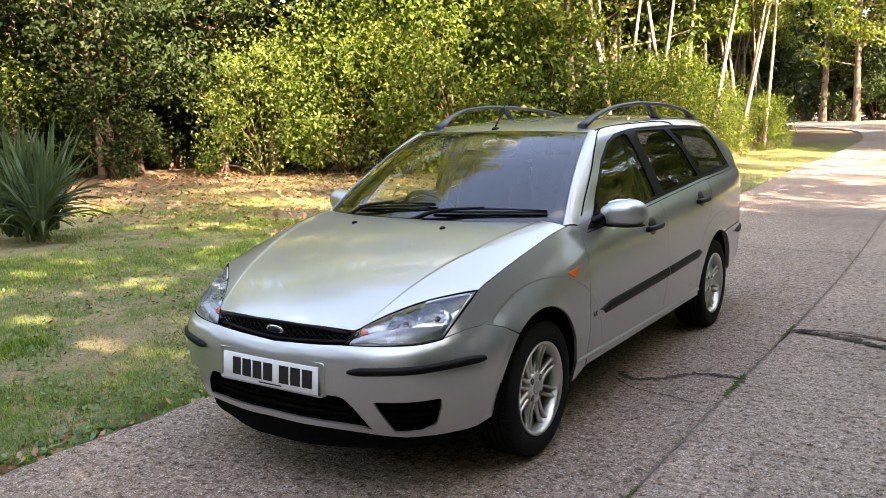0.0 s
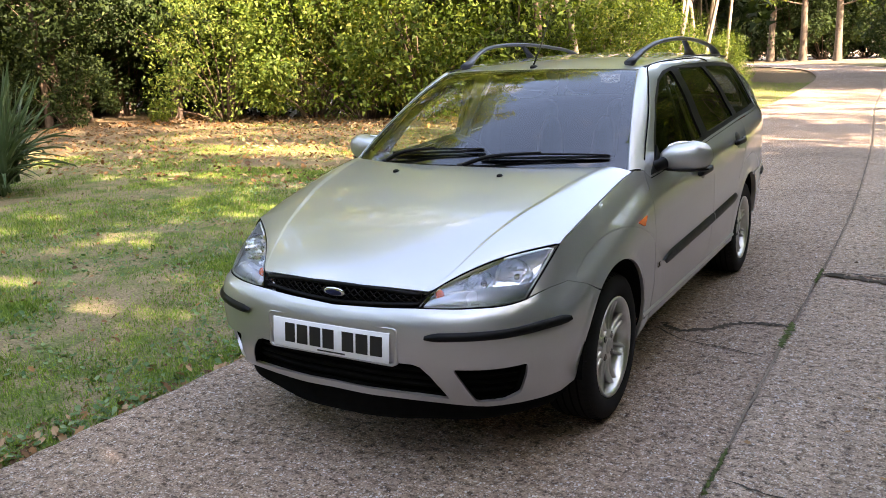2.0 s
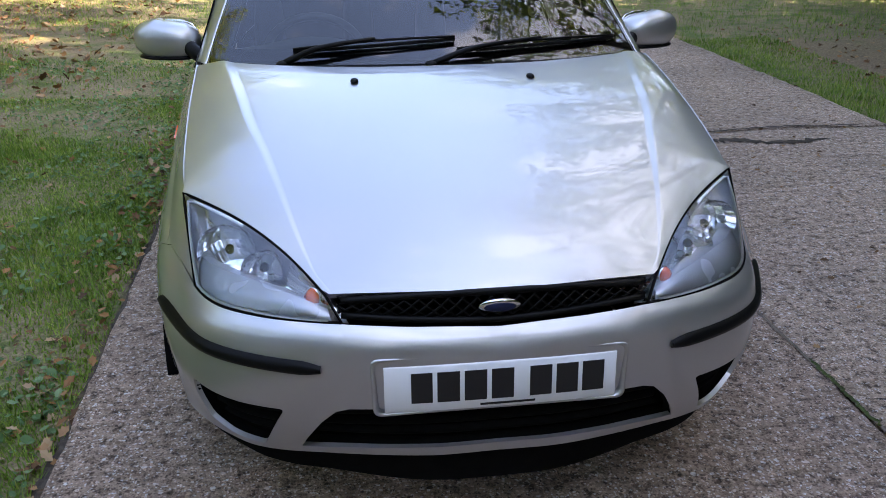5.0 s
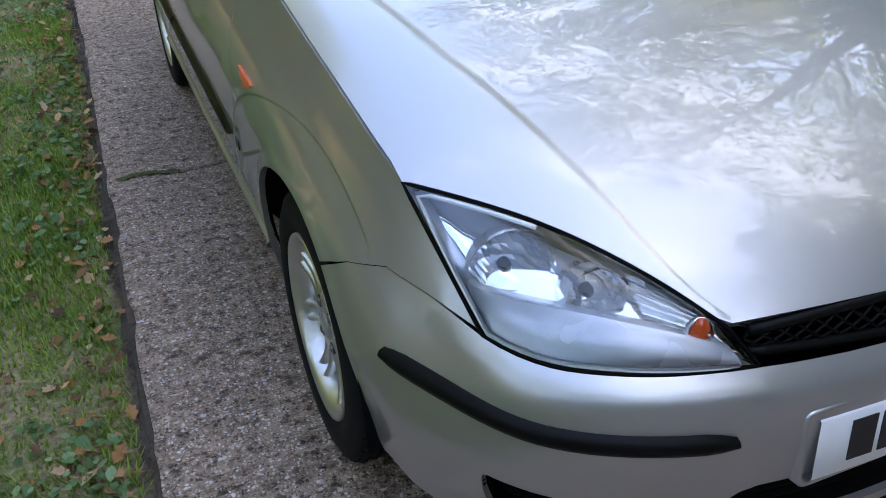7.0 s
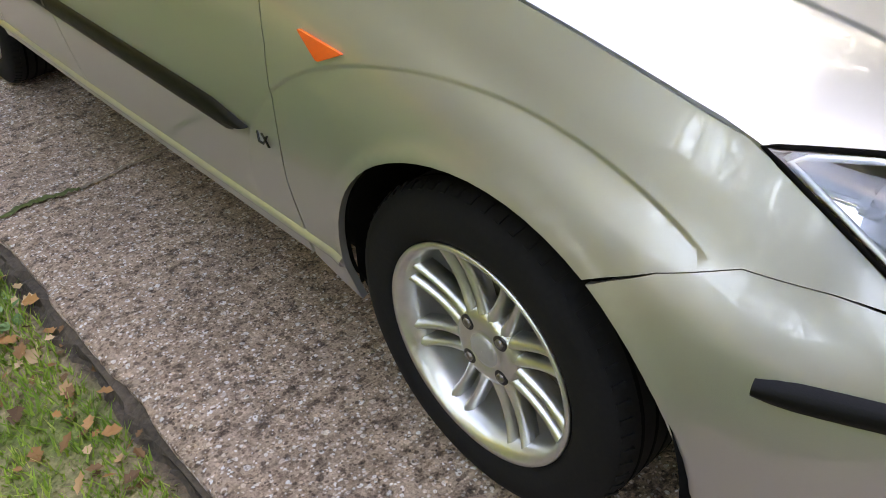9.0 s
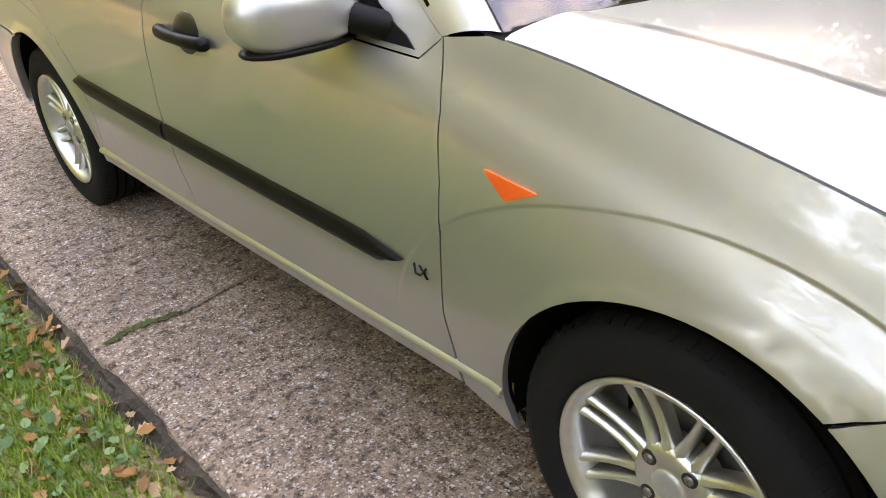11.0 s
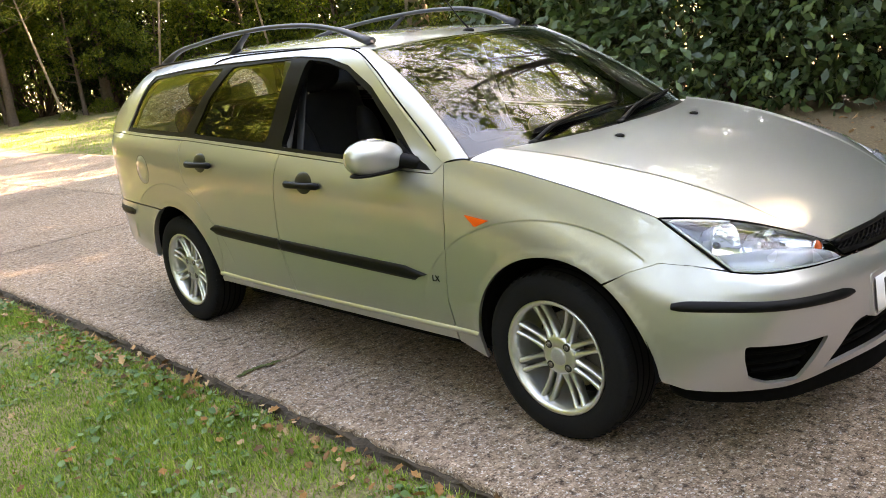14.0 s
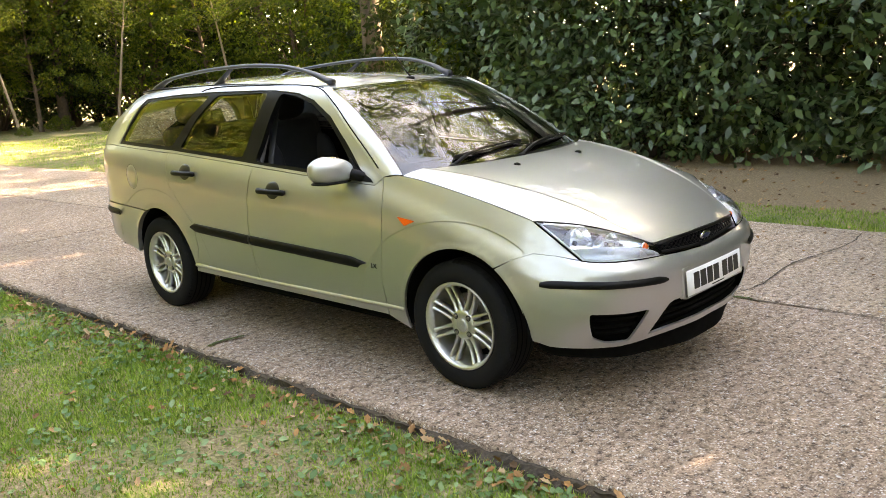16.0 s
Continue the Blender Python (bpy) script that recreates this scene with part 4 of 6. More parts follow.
# door mirrors
for sgn in (1, -1):
    bm = ball((.118, .066, .073), None, 30, 18, 2.5)
    for v in bm.verts:
        k = (v.co.x * sgn / .118 + 1) / 2
        v.co.z *= .80 + .22 * k if k < .6 else 1.0 - .10 * (k - .6) / .4
        v.co.y = max(v.co.y, -.045)
        v.co.z += -.012 * (1 - k)
    mirror = part("door_mirror", bm, PAINT, car, "silver door mirror on black arm", where=pose(sgn * .880, -.700, 1.010, 0, 0, sgn * -14))
    part("mirror_glass", ball((.100, .004, .060), None, 24, 8, 2.6), CHROME, mirror, where=pose(0, -.046, 0))
    part("mirror_base_trim", ball((.105, .057, .012), None, 24, 10, 2.4), BLACK_TRIM, mirror, where=pose(0, 0, -.061))
    arm = catmull([(-sgn * .155, .075, -.052), (-sgn * .125, .060, -.040), (-sgn * .09, .03, -.026), (-sgn * .055, .008, -.016)], 4)
    tube("mirror_arm", arm, np.interp(np.linspace(0, 1, 13), [0, .4, 1], [.024, .024, .028]), BLACK_TRIM, mirror, n=14, flat=1.1)
    panel("mirror_sail", mirror, BLACK_TRIM, on_side([(-.512, .942), (-.705, .950), (-.715, 1.055), (-.64, 1.002), (-.54, .962)], sgn), lambda s, z: shell(s, z, -.004) - np.array([0, 0, 0]), h=.03, lip=.02, gap=0, flip=True)
for ob in [o for o in bpy.data.objects if o.name.startswith("mirror_sail")]:
    ob.matrix_parent_inverse = ob.parent.matrix_basis.inverted()

# roof rails
for sgn in (1, -1):
    xs = spline([(-3.0, .495), (-2.2, .522), (-1.5, .515), (-1.15, .475)])
    zs = spline([(-2.96, 1.432), (-2.85, 1.468), (-2.45, 1.518), (-2.05, 1.538), (-1.7, 1.537), (-1.4, 1.508), (-1.25, 1.470), (-1.15, 1.432), (-1.11, 1.420)])
    ys = np.linspace(-2.96, -1.115, 44)
    rail = tube("roof_rail", [(sgn * float(xs(y)), y, float(zs(y))) for y in ys], [.0185 + .012 * max(0, 1 - min(i, 43 - i) / 5) for i in range(44)], RAIL, car, "dark grey curved roof rail", n=12, flat=.62)
    for y, top in ((-2.03, 1.528),):
        tube("rail_post", [(sgn * .522, y - .12, 1.440), (sgn * .522, y - .05, 1.485), (sgn * .522, y + .03, top)], [.034, .020, .016], RAIL, rail, n=10, flat=.5)
    # roof gutter line
    tube("roof_ditch", [roof_skin(np.array([sgn * q[0]]), np.array([q[1]]))[0] + np.array([sgn * .004, 0, -.001]) for q in sides_r], .006, BLACK_TRIM, roof, n=6)

# aerial
base = roof_skin(np.array([0.0]), np.array([-.99]))[0]
aerial = part("aerial", ball((.016, .036, .014), None, 16, 10), BLACK_TRIM, car, "short black roof aerial", where=Matrix.Translation(base))
tube("mast", [(0, .008, .006), (0, -.05, .062), (0, -.20, .235)], [.0055, .0035, .0022], BLACK_TRIM, aerial, n=8)

# wipers: pivots under the bonnet edge, blades parked along the foot of the glass
for name, foot, tip_uv, a_uv in (("wiper", (.66, .0), (-.10, .105), (.62, .055)), ("wiper", (.02, -.01), (-.90, .085), (-.10, .045))):
    P = lambda u, v, o=.014: screen_skin(np.array([u]), np.array([v]))[0] + np.array([0, .5, .86]) * o
    f, a, b = P(*foot, .006), P(*a_uv), P(*tip_uv)
    mid = P((tip_uv[0] + a_uv[0]) / 2, (tip_uv[1] + a_uv[1]) / 2 + .006, .034)
    arm = tube("wiper", catmull([f, f * .6 + mid * .4 + np.array([0, .01, .020]), mid], 5), np.linspace(.011, .006, 11), BLACK_TRIM, car, "black windscreen wiper")
    part("pivot", ball((.020, .020, .012), None, 14, 8), BLACK_TRIM, arm, where=Matrix.Translation(f))
    uvs = [(a_uv[0] + (tip_uv[0] - a_uv[0]) * t, a_uv[1] + (tip_uv[1] - a_uv[1]) * t - .016 * math.sin(math.pi * t) * 0) for t in np.linspace(0, 1, 12)]
    tube("blade", [P(u, v, .010) for u, v in uvs], .0062, RUBBER, arm, n=6)
    tube("blade_yoke", [P(u, v, .020 + .010 * math.sin(math.pi * i / 11)) for i, (u, v) in enumerate(uvs)], .0045, BLACK_TRIM, arm, n=6)

# tailgate, rear glass, rear bumper, tail lamps
E_Y = spline([(.66, -3.575), (.85, -3.56), (1.0, -3.50), (1.09, -3.42), (1.18, -3.345), (1.30, -3.22), (1.39, -3.10), (1.42, -3.06)])


def gate_skin(u, z):
    u, z = np.asarray(u, float), np.asarray(z, float)
    yb = E_Y(z)
    edge = shell(np.array([float(np.interp(-q, -PLAN[:, 1], ARC)) for q in np.maximum(yb, -3.5)]), z)
    xw = edge[:, 0] - .004
    return np.stack([u * xw, yb - .09 * (1 - u * u) + .0 * u, z], -1)


gate = panel("tailgate", car, PAINT, [(-1, .67), (1, .67), (1, 1.41), (-1, 1.41)], gate_skin, [rounded([(-.84, 1.06), (.84, 1.06), (.84, 1.36), (-.84, 1.36)], .05)], h=.06, lip=.02, gap=0)
panel("rear_glass", gate, GLASS, [(-.86, 1.05), (.86, 1.05), (.86, 1.37), (-.86, 1.37)], lambda u, z: gate_skin(u, z) + np.array([0, .012, 0]), h=.1, lip=0, gap=0)
for sgn in (1, -1):
    TAIL = plain("tail_lamp_red", (.35, .01, .01), .15, coat=.8) if sgn > 0 else TAIL
    panel("tail_lamp", car, TAIL, [(sgn * sy(-3.452), .70), (sgn * sy(-3.545), .70), (sgn * sy(-3.545), .98), (sgn * sy(-3.47), .98)], lambda s, z: shell(s, z, -.003), h=.04, flip=True, label="red tail lamp")
rb = [(sy(y), z) for y, z in arc_pts(1, 113, 172, 12)] + [(sy(-2.93), .350), (sy(-3.2), .388), (sy(-3.35), .430), (sy(-3.46), .465), (float(ARC[-1]) - .01, .47), (float(ARC[-1]) - .01, .66), (sy(-3.56), .665), (sy(-3.42), .672), (sy(-3.25), .669), (sy(-3.05), .665)]
for sgn in (1, -1):
    rbump = panel("rear_bumper", car, PAINT, [(sgn * a, b) for a, b in rb], lambda s, z: shell(s, z, -.004), h=.03, edge_h=.02, lip=.03, gap=.001, flip=True)
    rows = [[shell(np.array([sgn * s]), np.array([.612 + .025 * k * min(1, .5 + 9 * t)]), -d)[0] for d, k in ((.0, -1), (.013, -.75), (.017, 0), (.013, .75), (.0, 1))] for t, s in zip(np.linspace(0, 1, 16), np.linspace(sy(-3.10), sy(-3.56), 16))]
    lofted("bumper_strip", rows if sgn > 0 else [r[::-1] for r in rows], BLACK_TRIM, rbump, "black corner rubbing strip")

# underside
part("underbody", block((1.34, 1.75, .13), .03), VOID, car, where=pose(0, -1.31, .262))
part("rear_underbody", block((1.04, 1.35, .14), .03), VOID, car, where=pose(0, -2.75, .28))
part("engine_bay_floor", block((.98, 1.0, .12), .03), VOID, car, where=pose(0, .05, .27))

# cabin
part("cabin_floor", block((1.36, 2.9, .05), .01), FABRIC, car, where=pose(0, -1.95, .36))
part("bulkhead", block((1.40, .05, .62), .01), VOID, car, where=pose(0, -.40, .60))
rows = []
for xx in np.linspace(-.68, .68, 24):
    w = (xx / .68) ** 2
    hump = .05 * math.exp(-((xx - .37) / .20) ** 2)
    rows.append([(xx, -.30 - .12 * w, .945), (xx, -.45 - .10 * w, .975 + hump * .4), (xx, -.62 - .06 * w, .965 + hump), (xx, -.72, .93 + hump * .9), (xx, -.76, .86), (xx, -.74, .70), (xx, -.66, .55), (xx, -.62, .42)])
lofted("dashboard", rows, DASH, car, "dark grey dashboard")
wheel_m = pose(.37, -.87, .90, 62, 0, 0)
ring = [(.185 * math.cos(a), .185 * math.sin(a), 0) for a in np.linspace(0, 2 * np.pi, 37)]
steer = tube("steering_wheel", ring, .015, DASH, car, "dark steering wheel", n=10, where=wheel_m)
part("steering_hub", ball((.07, .055, .03), None, 16, 10), DASH, steer)
for a in (0, 180, 270):
    tube("wheel_spoke", [(.05 * math.cos(radians(a)), .05 * math.sin(radians(a)), 0), (.18 * math.cos(radians(a)), .18 * math.sin(radians(a)), 0)], .013, DASH, steer, n=8)
for sgn in (1, -1):
    seat = part("front_seat", block((.50, .52, .16), .06, 4), FABRIC, car, "dark fabric front seat with headrest", where=pose(sgn * .37, -1.36, .54, -8))
    b = block((.48, .15, .66), .06, 4, (.86, .8))
    part("backrest", b, FABRIC, seat, where=pose(0, -.34, .30, 18))
    for k in (1, -1):
        part("bolster", ball((.07, .10, .26), None, 14, 10, 2.4), FABRIC, seat, where=pose(k * .20, -.28, .28, 18))
    part("headrest", ball((.135, .055, .10), None, 20, 14, 2.8), FABRIC, seat, where=pose(0, -.445, .72, 14))
    for k in (-.05, .05):
        tube("headrest_post", [(k, -.435, .55), (k, -.44, .68)], .007, CHROME, seat, n=6)
    # belt and B pillar trim
    part("pillar_trim", block((.035, .11, .50), .012), PILLAR_GREY, car, "grey pillar trim", where=pose(sgn * .665, -1.545, 1.16, 0, sgn * -20, 0))
    part("seat_belt", block((.006, .05, .55), .002, 1), DASH, car, where=pose(sgn * .63, -1.50, 1.10, 10, sgn * -22, 0))
bench = part("rear_bench", block((1.30, .50, .18), .06, 3), FABRIC, car, "dark rear bench seat", where=pose(0, -2.32, .58))
part("backrest", block((1.28, .14, .62), .06, 3), FABRIC, bench, where=pose(0, -.30, .30, 16))
for xx in (-.38, .38):
    part("headrest", ball((.13, .05, .08), None, 18, 12, 2.8), FABRIC, bench, where=pose(xx, -.41, .68, 14))
part("load_cover", block((1.25, .60, .02), .006, 1), FABRIC, car, where=pose(0, -2.98, .99))
tube("mirror_stalk", [(0, -.985, 1.372), (0, -1.03, 1.345)], .008, DASH, car, n=8)
part("inside_mirror", ball((.115, .018, .032), None, 20, 10, 2.6), DASH, car, "dark inside mirror", where=pose(0, -1.04, 1.322))

# trim badge on each front door
fc = bpy.data.curves.new("badge_text", "FONT")
fc.body, fc.size, fc.extrude, fc.align_x, fc.align_y = "LX", .034, .0015, "CENTER", "CENTER"
tmp = new("badge_text", fc)
bpy.context.view_layer.update()
badge_mesh = bpy.data.meshes.new_from_object(tmp.evaluated_get(bpy.context.evaluated_depsgraph_get()))
bpy.data.objects.remove(tmp)
badge_mesh.materials.clear()
badge_mesh.materials.append(GLOSS_BLACK)
for owner in [o for o in bpy.data.objects if o.name.startswith("front_door")]:
    sgn = 1 if owner.name == "front_door" else -1
    p = shell(np.array([sgn * sy(-.507)]), np.array([.536]), -.002)[0]
    ob = new("trim_badge", badge_mesh)
    ob.parent = owner
    ob.matrix_basis = pose(*p, 90, 0, 90 * sgn) @ Matrix.Scale(1, 4)

# ---- ground, road ----


def concrete(name="concrete", tone=1.0):
    """Old tamped concrete: beige matrix, pale and dark pebbles washed out of it, pits and cross ridges."""
    m, nt, b = material(name)
    warp = node(nt, "ShaderNodeTexNoise", Scale=40.0, Detail=2.0)
    vec = coords(nt)
    nt.links.new(vec, warp.inputs["Vector"])
    wv = node(nt, "ShaderNodeVectorMath")
    wv.operation = "MULTIPLY_ADD"
    nt.links.new(warp.outputs["Color"], wv.inputs[0])
    wv.inputs[1].default_value = (0.014, 0.014, 0.014)
    nt.links.new(vec, wv.inputs[2])
    big, mid, fine = noise_tex(nt, vec, 0.8, 6, 0.6), noise_tex(nt, vec, 8.0, 6, 0.65), noise_tex(nt, vec, 150.0, 3, 0.6)
    brush = noise_tex(nt, coords(nt, (0.55, 6.5, 1.0)), 5.0, 5, 0.65)
    k = lambda r, g, bl: tuple(min(0.85, v * tone) for v in (r * 1.08, g, bl * 0.91))
    c = ramp(nt, mid, [(0.25, k(0.155, 0.116, 0.094)), (0.5, k(0.235, 0.182, 0.150)), (0.75, k(0.325, 0.258, 0.216))])
    c = mix_col(nt, 0.6, c, ramp(nt, fine, [(0.32, k(0.060, 0.043, 0.034)), (0.68, k(0.47, 0.375, 0.31))]))
    c = mix_col(nt, 0.42, c, ramp(nt, brush, [(0.36, k(0.085, 0.064, 0.052)), (0.48, k(0.22, 0.172, 0.142)), (0.68, k(0.37, 0.295, 0.245))]))
    heights = []
    for scale, rate, size in ((50.0, 0.60, 0.42), (85.0, 0.35, 0.46), (140.0, 0.40, 0.48)):
        vo = node(nt, "ShaderNodeTexVoronoi", Scale=scale)
        nt.links.new(wv.outputs[0], vo.inputs["Vector"])
        sep = nt.nodes.new("ShaderNodeSeparateColor")
        nt.links.new(vo.outputs["Color"], sep.inputs[0])
        dot = ramp(nt, vo.outputs["Distance"], [(size - 0.10, (1, 1, 1)), (size, (0, 0, 0))])
        some = ramp(nt, sep.outputs[0], [(rate, (0, 0, 0)), (rate + 0.02, (0.9, 0.9, 0.9))])
        mask = mix_col(nt, 1.0, dot, some, "MULTIPLY")
        c = mix_col(nt, mask, c, ramp(nt, sep.outputs[1], [(0.0, k(0.045, 0.031, 0.024)), (0.40, k(0.17, 0.120, 0.095)), (0.62, k(0.40, 0.315, 0.255)), (1.0, k(0.85, 0.77, 0.68))]))
        heights.append(mask)
    pits = noise_tex(nt, vec, 26.0, 6, 0.72)
    c = mix_col(nt, 1.0, c, ramp(nt, pits, [(0.36, (0.20, 0.17, 0.15)), (0.47, (0.88, 0.87, 0.86)), (0.60, (1.05, 1.05, 1.05)), (0.72, (1.45, 1.42, 1.38))]), "MULTIPLY")
    stain = noise_tex(nt, vec, 0.35, 5, 0.65)
    c = mix_col(nt, ramp(nt, stain, [(0.46, (0, 0, 0)), (0.72, (0.45, 0.45, 0.45))]), c, (0.10, 0.074, 0.058))
    c = mix_col(nt, 1.0, c, ramp(nt, big, [(0.3, (0.86, 0.86, 0.86)), (0.7, (1.12, 1.10, 1.08))]), "MULTIPLY")
    nt.links.new(c, b.inputs["Base Color"])
    b.inputs["Roughness"].default_value = 0.9
    h = pits
    for s, w in ((heights[0], 0.35), (heights[1], 0.25), (brush, 0.8)):
        a = nt.nodes.new("ShaderNodeMath")
        a.operation = "MULTIPLY_ADD"
        nt.links.new(s, a.inputs[0])
        a.inputs[1].default_value = w
        nt.links.new(h, a.inputs[2])
        h = a.outputs[0]
    bump(nt, h, 1.0, 0.026, b)
    return m


def earth():
    """Lawn soil: short turf, straw, bare soil and leaf litter towards the wood."""
    m, nt, b = material("lawn_earth")
    vec = coords(nt)
    big, mid, fine = noise_tex(nt, vec, 0.55, 5, 0.6), noise_tex(nt, vec, 3.2, 6, 0.65), noise_tex(nt, vec, 55.0, 4, 0.6)
    turf = ramp(nt, fine, [(0.25, (0.038, 0.056, 0.012)), (0.5, (0.092, 0.135, 0.027)), (0.8, (0.19, 0.23, 0.056))])
    straw = ramp(nt, fine, [(0.25, (0.120, 0.088, 0.046)), (0.55, (0.27, 0.205, 0.115)), (0.85, (0.45, 0.36, 0.22))])
    soil = ramp(nt, fine, [(0.3, (0.060, 0.038, 0.022)), (0.55, (0.17, 0.105, 0.058)), (0.8, (0.38, 0.25, 0.135))])
    c = mix_col(nt, ramp(nt, mid, [(0.41, (0, 0, 0)), (0.56, (0.9, 0.9, 0.9))]), turf, straw)
    c = mix_col(nt, ramp(nt, big, [(0.52, (0, 0, 0)), (0.68, (0.85, 0.85, 0.85))]), c, straw)
    tc = nt.nodes.new("ShaderNodeTexCoord")
    sep = nt.nodes.new("ShaderNodeSeparateXYZ")
    nt.links.new(tc.outputs["Object"], sep.inputs[0])
    def band(sock, lo, hi):
        r = node(nt, "ShaderNodeMapRange", From_Min=lo, From_Max=hi)
        nt.links.new(sock, r.inputs["Value"])
        return r.outputs[0]
    def times(a, b_):
        k = nt.nodes.new("ShaderNodeMath")
        k.operation = "MULTIPLY"
        for s, v in ((k.inputs[0], a), (k.inputs[1], b_)):
            if isinstance(v, float):
                s.default_value = v
            else:
                nt.links.new(v, s)
        return k.outputs[0]
    wood = times(band(sep.outputs[1], -3.8, -8.5), band(sep.outputs[0], 1.6, 4.0))
    wood = times(wood, ramp(nt, mid, [(0.25, (0.45, 0.45, 0.45)), (0.6, (1, 1, 1))]))
    c = mix_col(nt, wood, c, soil)
    verge = times(band(sep.outputs[0], -4.0, -4.6), band(sep.outputs[1], -7.5, -5.0))
    c = mix_col(nt, verge, c, mix_col(nt, 0.5, soil, straw))
    # bare dark soil along the slab's edge
    rim = times(band(sep.outputs[0], 1.235, 1.195), band(sep.outputs[0], 1.05, 1.12))
    rim = times(rim, ramp(nt, mid, [(0.35, (0.25, 0.25, 0.25)), (0.55, (1, 1, 1))]))
    c = mix_col(nt, rim, c, ramp(nt, fine, [(0.3, (0.030, 0.021, 0.014)), (0.7, (0.105, 0.070, 0.045))]))
    nt.links.new(c, b.inputs["Base Color"])
    b.inputs["Roughness"].default_value = 0.95
    bump(nt, fine, 0.9, 0.02, b)
    return m


CONCRETE, PALE, EARTH = concrete("concrete", 1.55), concrete("pale_concrete", 1.88), earth()
SOIL = plain("dark_soil", (0.045, 0.033, 0.023), 0.95, grain=70, amount=0.85, relief=0.012)
JOINT_FILL = plain("joint_grit", (0.16, 0.125, 0.095), 0.95, grain=60, amount=0.5, relief=0.005)
MOSS = plain("moss", (0.055, 0.075, 0.018), 0.95, grain=120, amount=0.5, relief=0.004)

ROAD_R = spline([(12, 1.17), (1.5, 1.17), (-1, 1.175), (-5, 1.18), (-8, 1.27), (-12, 1.45), (-18, 1.80), (-29, 2.25), (-42, 3.4), (-55, 6.5), (-66, 13.5), (-74, 26)])
ROAD_W = 4.68
JOINT = -1.265


def lay(x, y):
    """Height of the ground sheet."""
    x, y = np.asarray(x, float), np.asarray(y, float)
    rr = ROAD_R(y)
    out = np.maximum(x - rr, rr - ROAD_W - x)
    base = np.where(out > -.02, -.058 + .05 * step(out, .4, 2.5), -.10)
    bumps = .012 * np.sin(x * 2.1 + np.sin(y * 1.3)) * np.sin(y * 1.7) + .02 * np.sin(x * .5 + 1) * np.sin(y * .43)
    return base + np.where(out > .0, bumps * step(out, .1, 1.2), 0)


xs = np.unique(np.r_[-400, -200, -100, -60, -40, np.arange(-30, -9, 1.5), np.arange(-9, 10, .30), np.arange(10, 30, 1.5), 40, 60, 100, 200, 400, 1.175, 1.19, 1.25, JOINT - 2.235])
ys = np.unique(np.r_[-400, -200, -140, -100, np.arange(-90, -30, 3.0), np.arange(-30, -10, .8), np.arange(-10, 6, .3), np.arange(6, 20, 1.2), 30, 60, 100, 200, 400])
gx, gy = np.meshgrid(xs, ys)
gv = np.stack([gx.ravel(), gy.ravel(), lay(gx.ravel(), gy.ravel())], 1)
nx = len(xs)
gf = [(j * nx + i, j * nx + i + 1, (j + 1) * nx + i + 1, (j + 1) * nx + i) for j in range(len(ys) - 1) for i in range(nx - 1)]
ground = from_data("ground", gv, gf, EARTH)
tagged(ground, "patchy lawn of short grass, straw and soil", kind="structure")

road = new("road")
tagged(road, "worn concrete drive of long slabs with cracked joints", kind="structure")
rng = np.random.default_rng(5)


def slab(x0, x1, y0, y1, seed, chip0=.012, chip1=.006, mat=CONCRETE):
    """A cast concrete slab with worn, chipped edges; x0 and x1 are functions of y."""
    n, k = max(6, int((y1 - y0) / .07)), 26
    r = np.random.default_rng(seed)
    verts, faces = [], []
    yy = np.linspace(y0 + .008, y1 - .008, n + 1)
    wob = lambda amp: amp * np.convolve(r.normal(size=n + 5), np.ones(5) / 2.2, "valid")
    e0, e1 = wob(chip0), wob(chip1)
    for i, y in enumerate(yy):
        a, b = x0(y) + .004 + abs(e0[i]), x1(y) - .004 - abs(e1[i])
        ws = np.r_[0, .012, np.linspace(.03, .97, k - 4), .988, 1]
        for j, w in enumerate(ws):
            edge = min(j, k - 1 - j, i, n - i)
            z = .0025 * math.sin(a * 3 + y * 1.3 + w * 6) + .0015 * r.normal() - (.007 if edge == 0 else .002 if edge == 1 else 0)
            verts.append((a + (b - a) * w, y, z))
    for i in range(n):
        for j in range(k - 1):
            q = i * k + j
            faces.append((q, q + 1, q + k + 1, q + k))
    m = len(verts)
    ring = [j for j in range(k)] + [i * k + k - 1 for i in range(1, n + 1)] + [n * k + j for j in range(k - 2, -1, -1)] + [i * k for i in range(n - 1, 0, -1)]
    for q in ring:
        verts.append((verts[q][0], verts[q][1], -.14))
    for i in range(len(ring)):
        j = (i + 1) % len(ring)
        faces.append((ring[j], ring[i], m + i, m + j))
    return from_data("slab", verts, faces, mat, road)


left_x = lambda y: float(ROAD_R(y)) - ROAD_W
joint_x = lambda y: float(ROAD_R(y)) + JOINT - 1.175
right_x = lambda y: float(ROAD_R(y))
cuts_r, cuts_l = [9.0, 3.9, -6.2, -11.4, -17, -23, -29, -36], [9.0, 3.2, -2.75, -8.6, -14.5, -20.5, -27, -36]
for s, (b, a) in enumerate(zip(cuts_r, cuts_r[1:])):
    slab(joint_x, right_x, a, b, 40 + s, .004, .008)
for s, (b, a) in enumerate(zip(cuts_l, cuts_l[1:])):
    slab(left_x, joint_x, a, b, 60 + s, .010, .004, PALE)
yy = np.linspace(-36, -74, 60)
mid = np.array([[float(ROAD_R(y)) - ROAD_W / 2, y] for y in yy])
tan = np.gradient(mid, axis=0)
tan /= np.linalg.norm(tan, axis=1)[:, None]
nor = np.stack([-tan[:, 1], tan[:, 0]], 1)
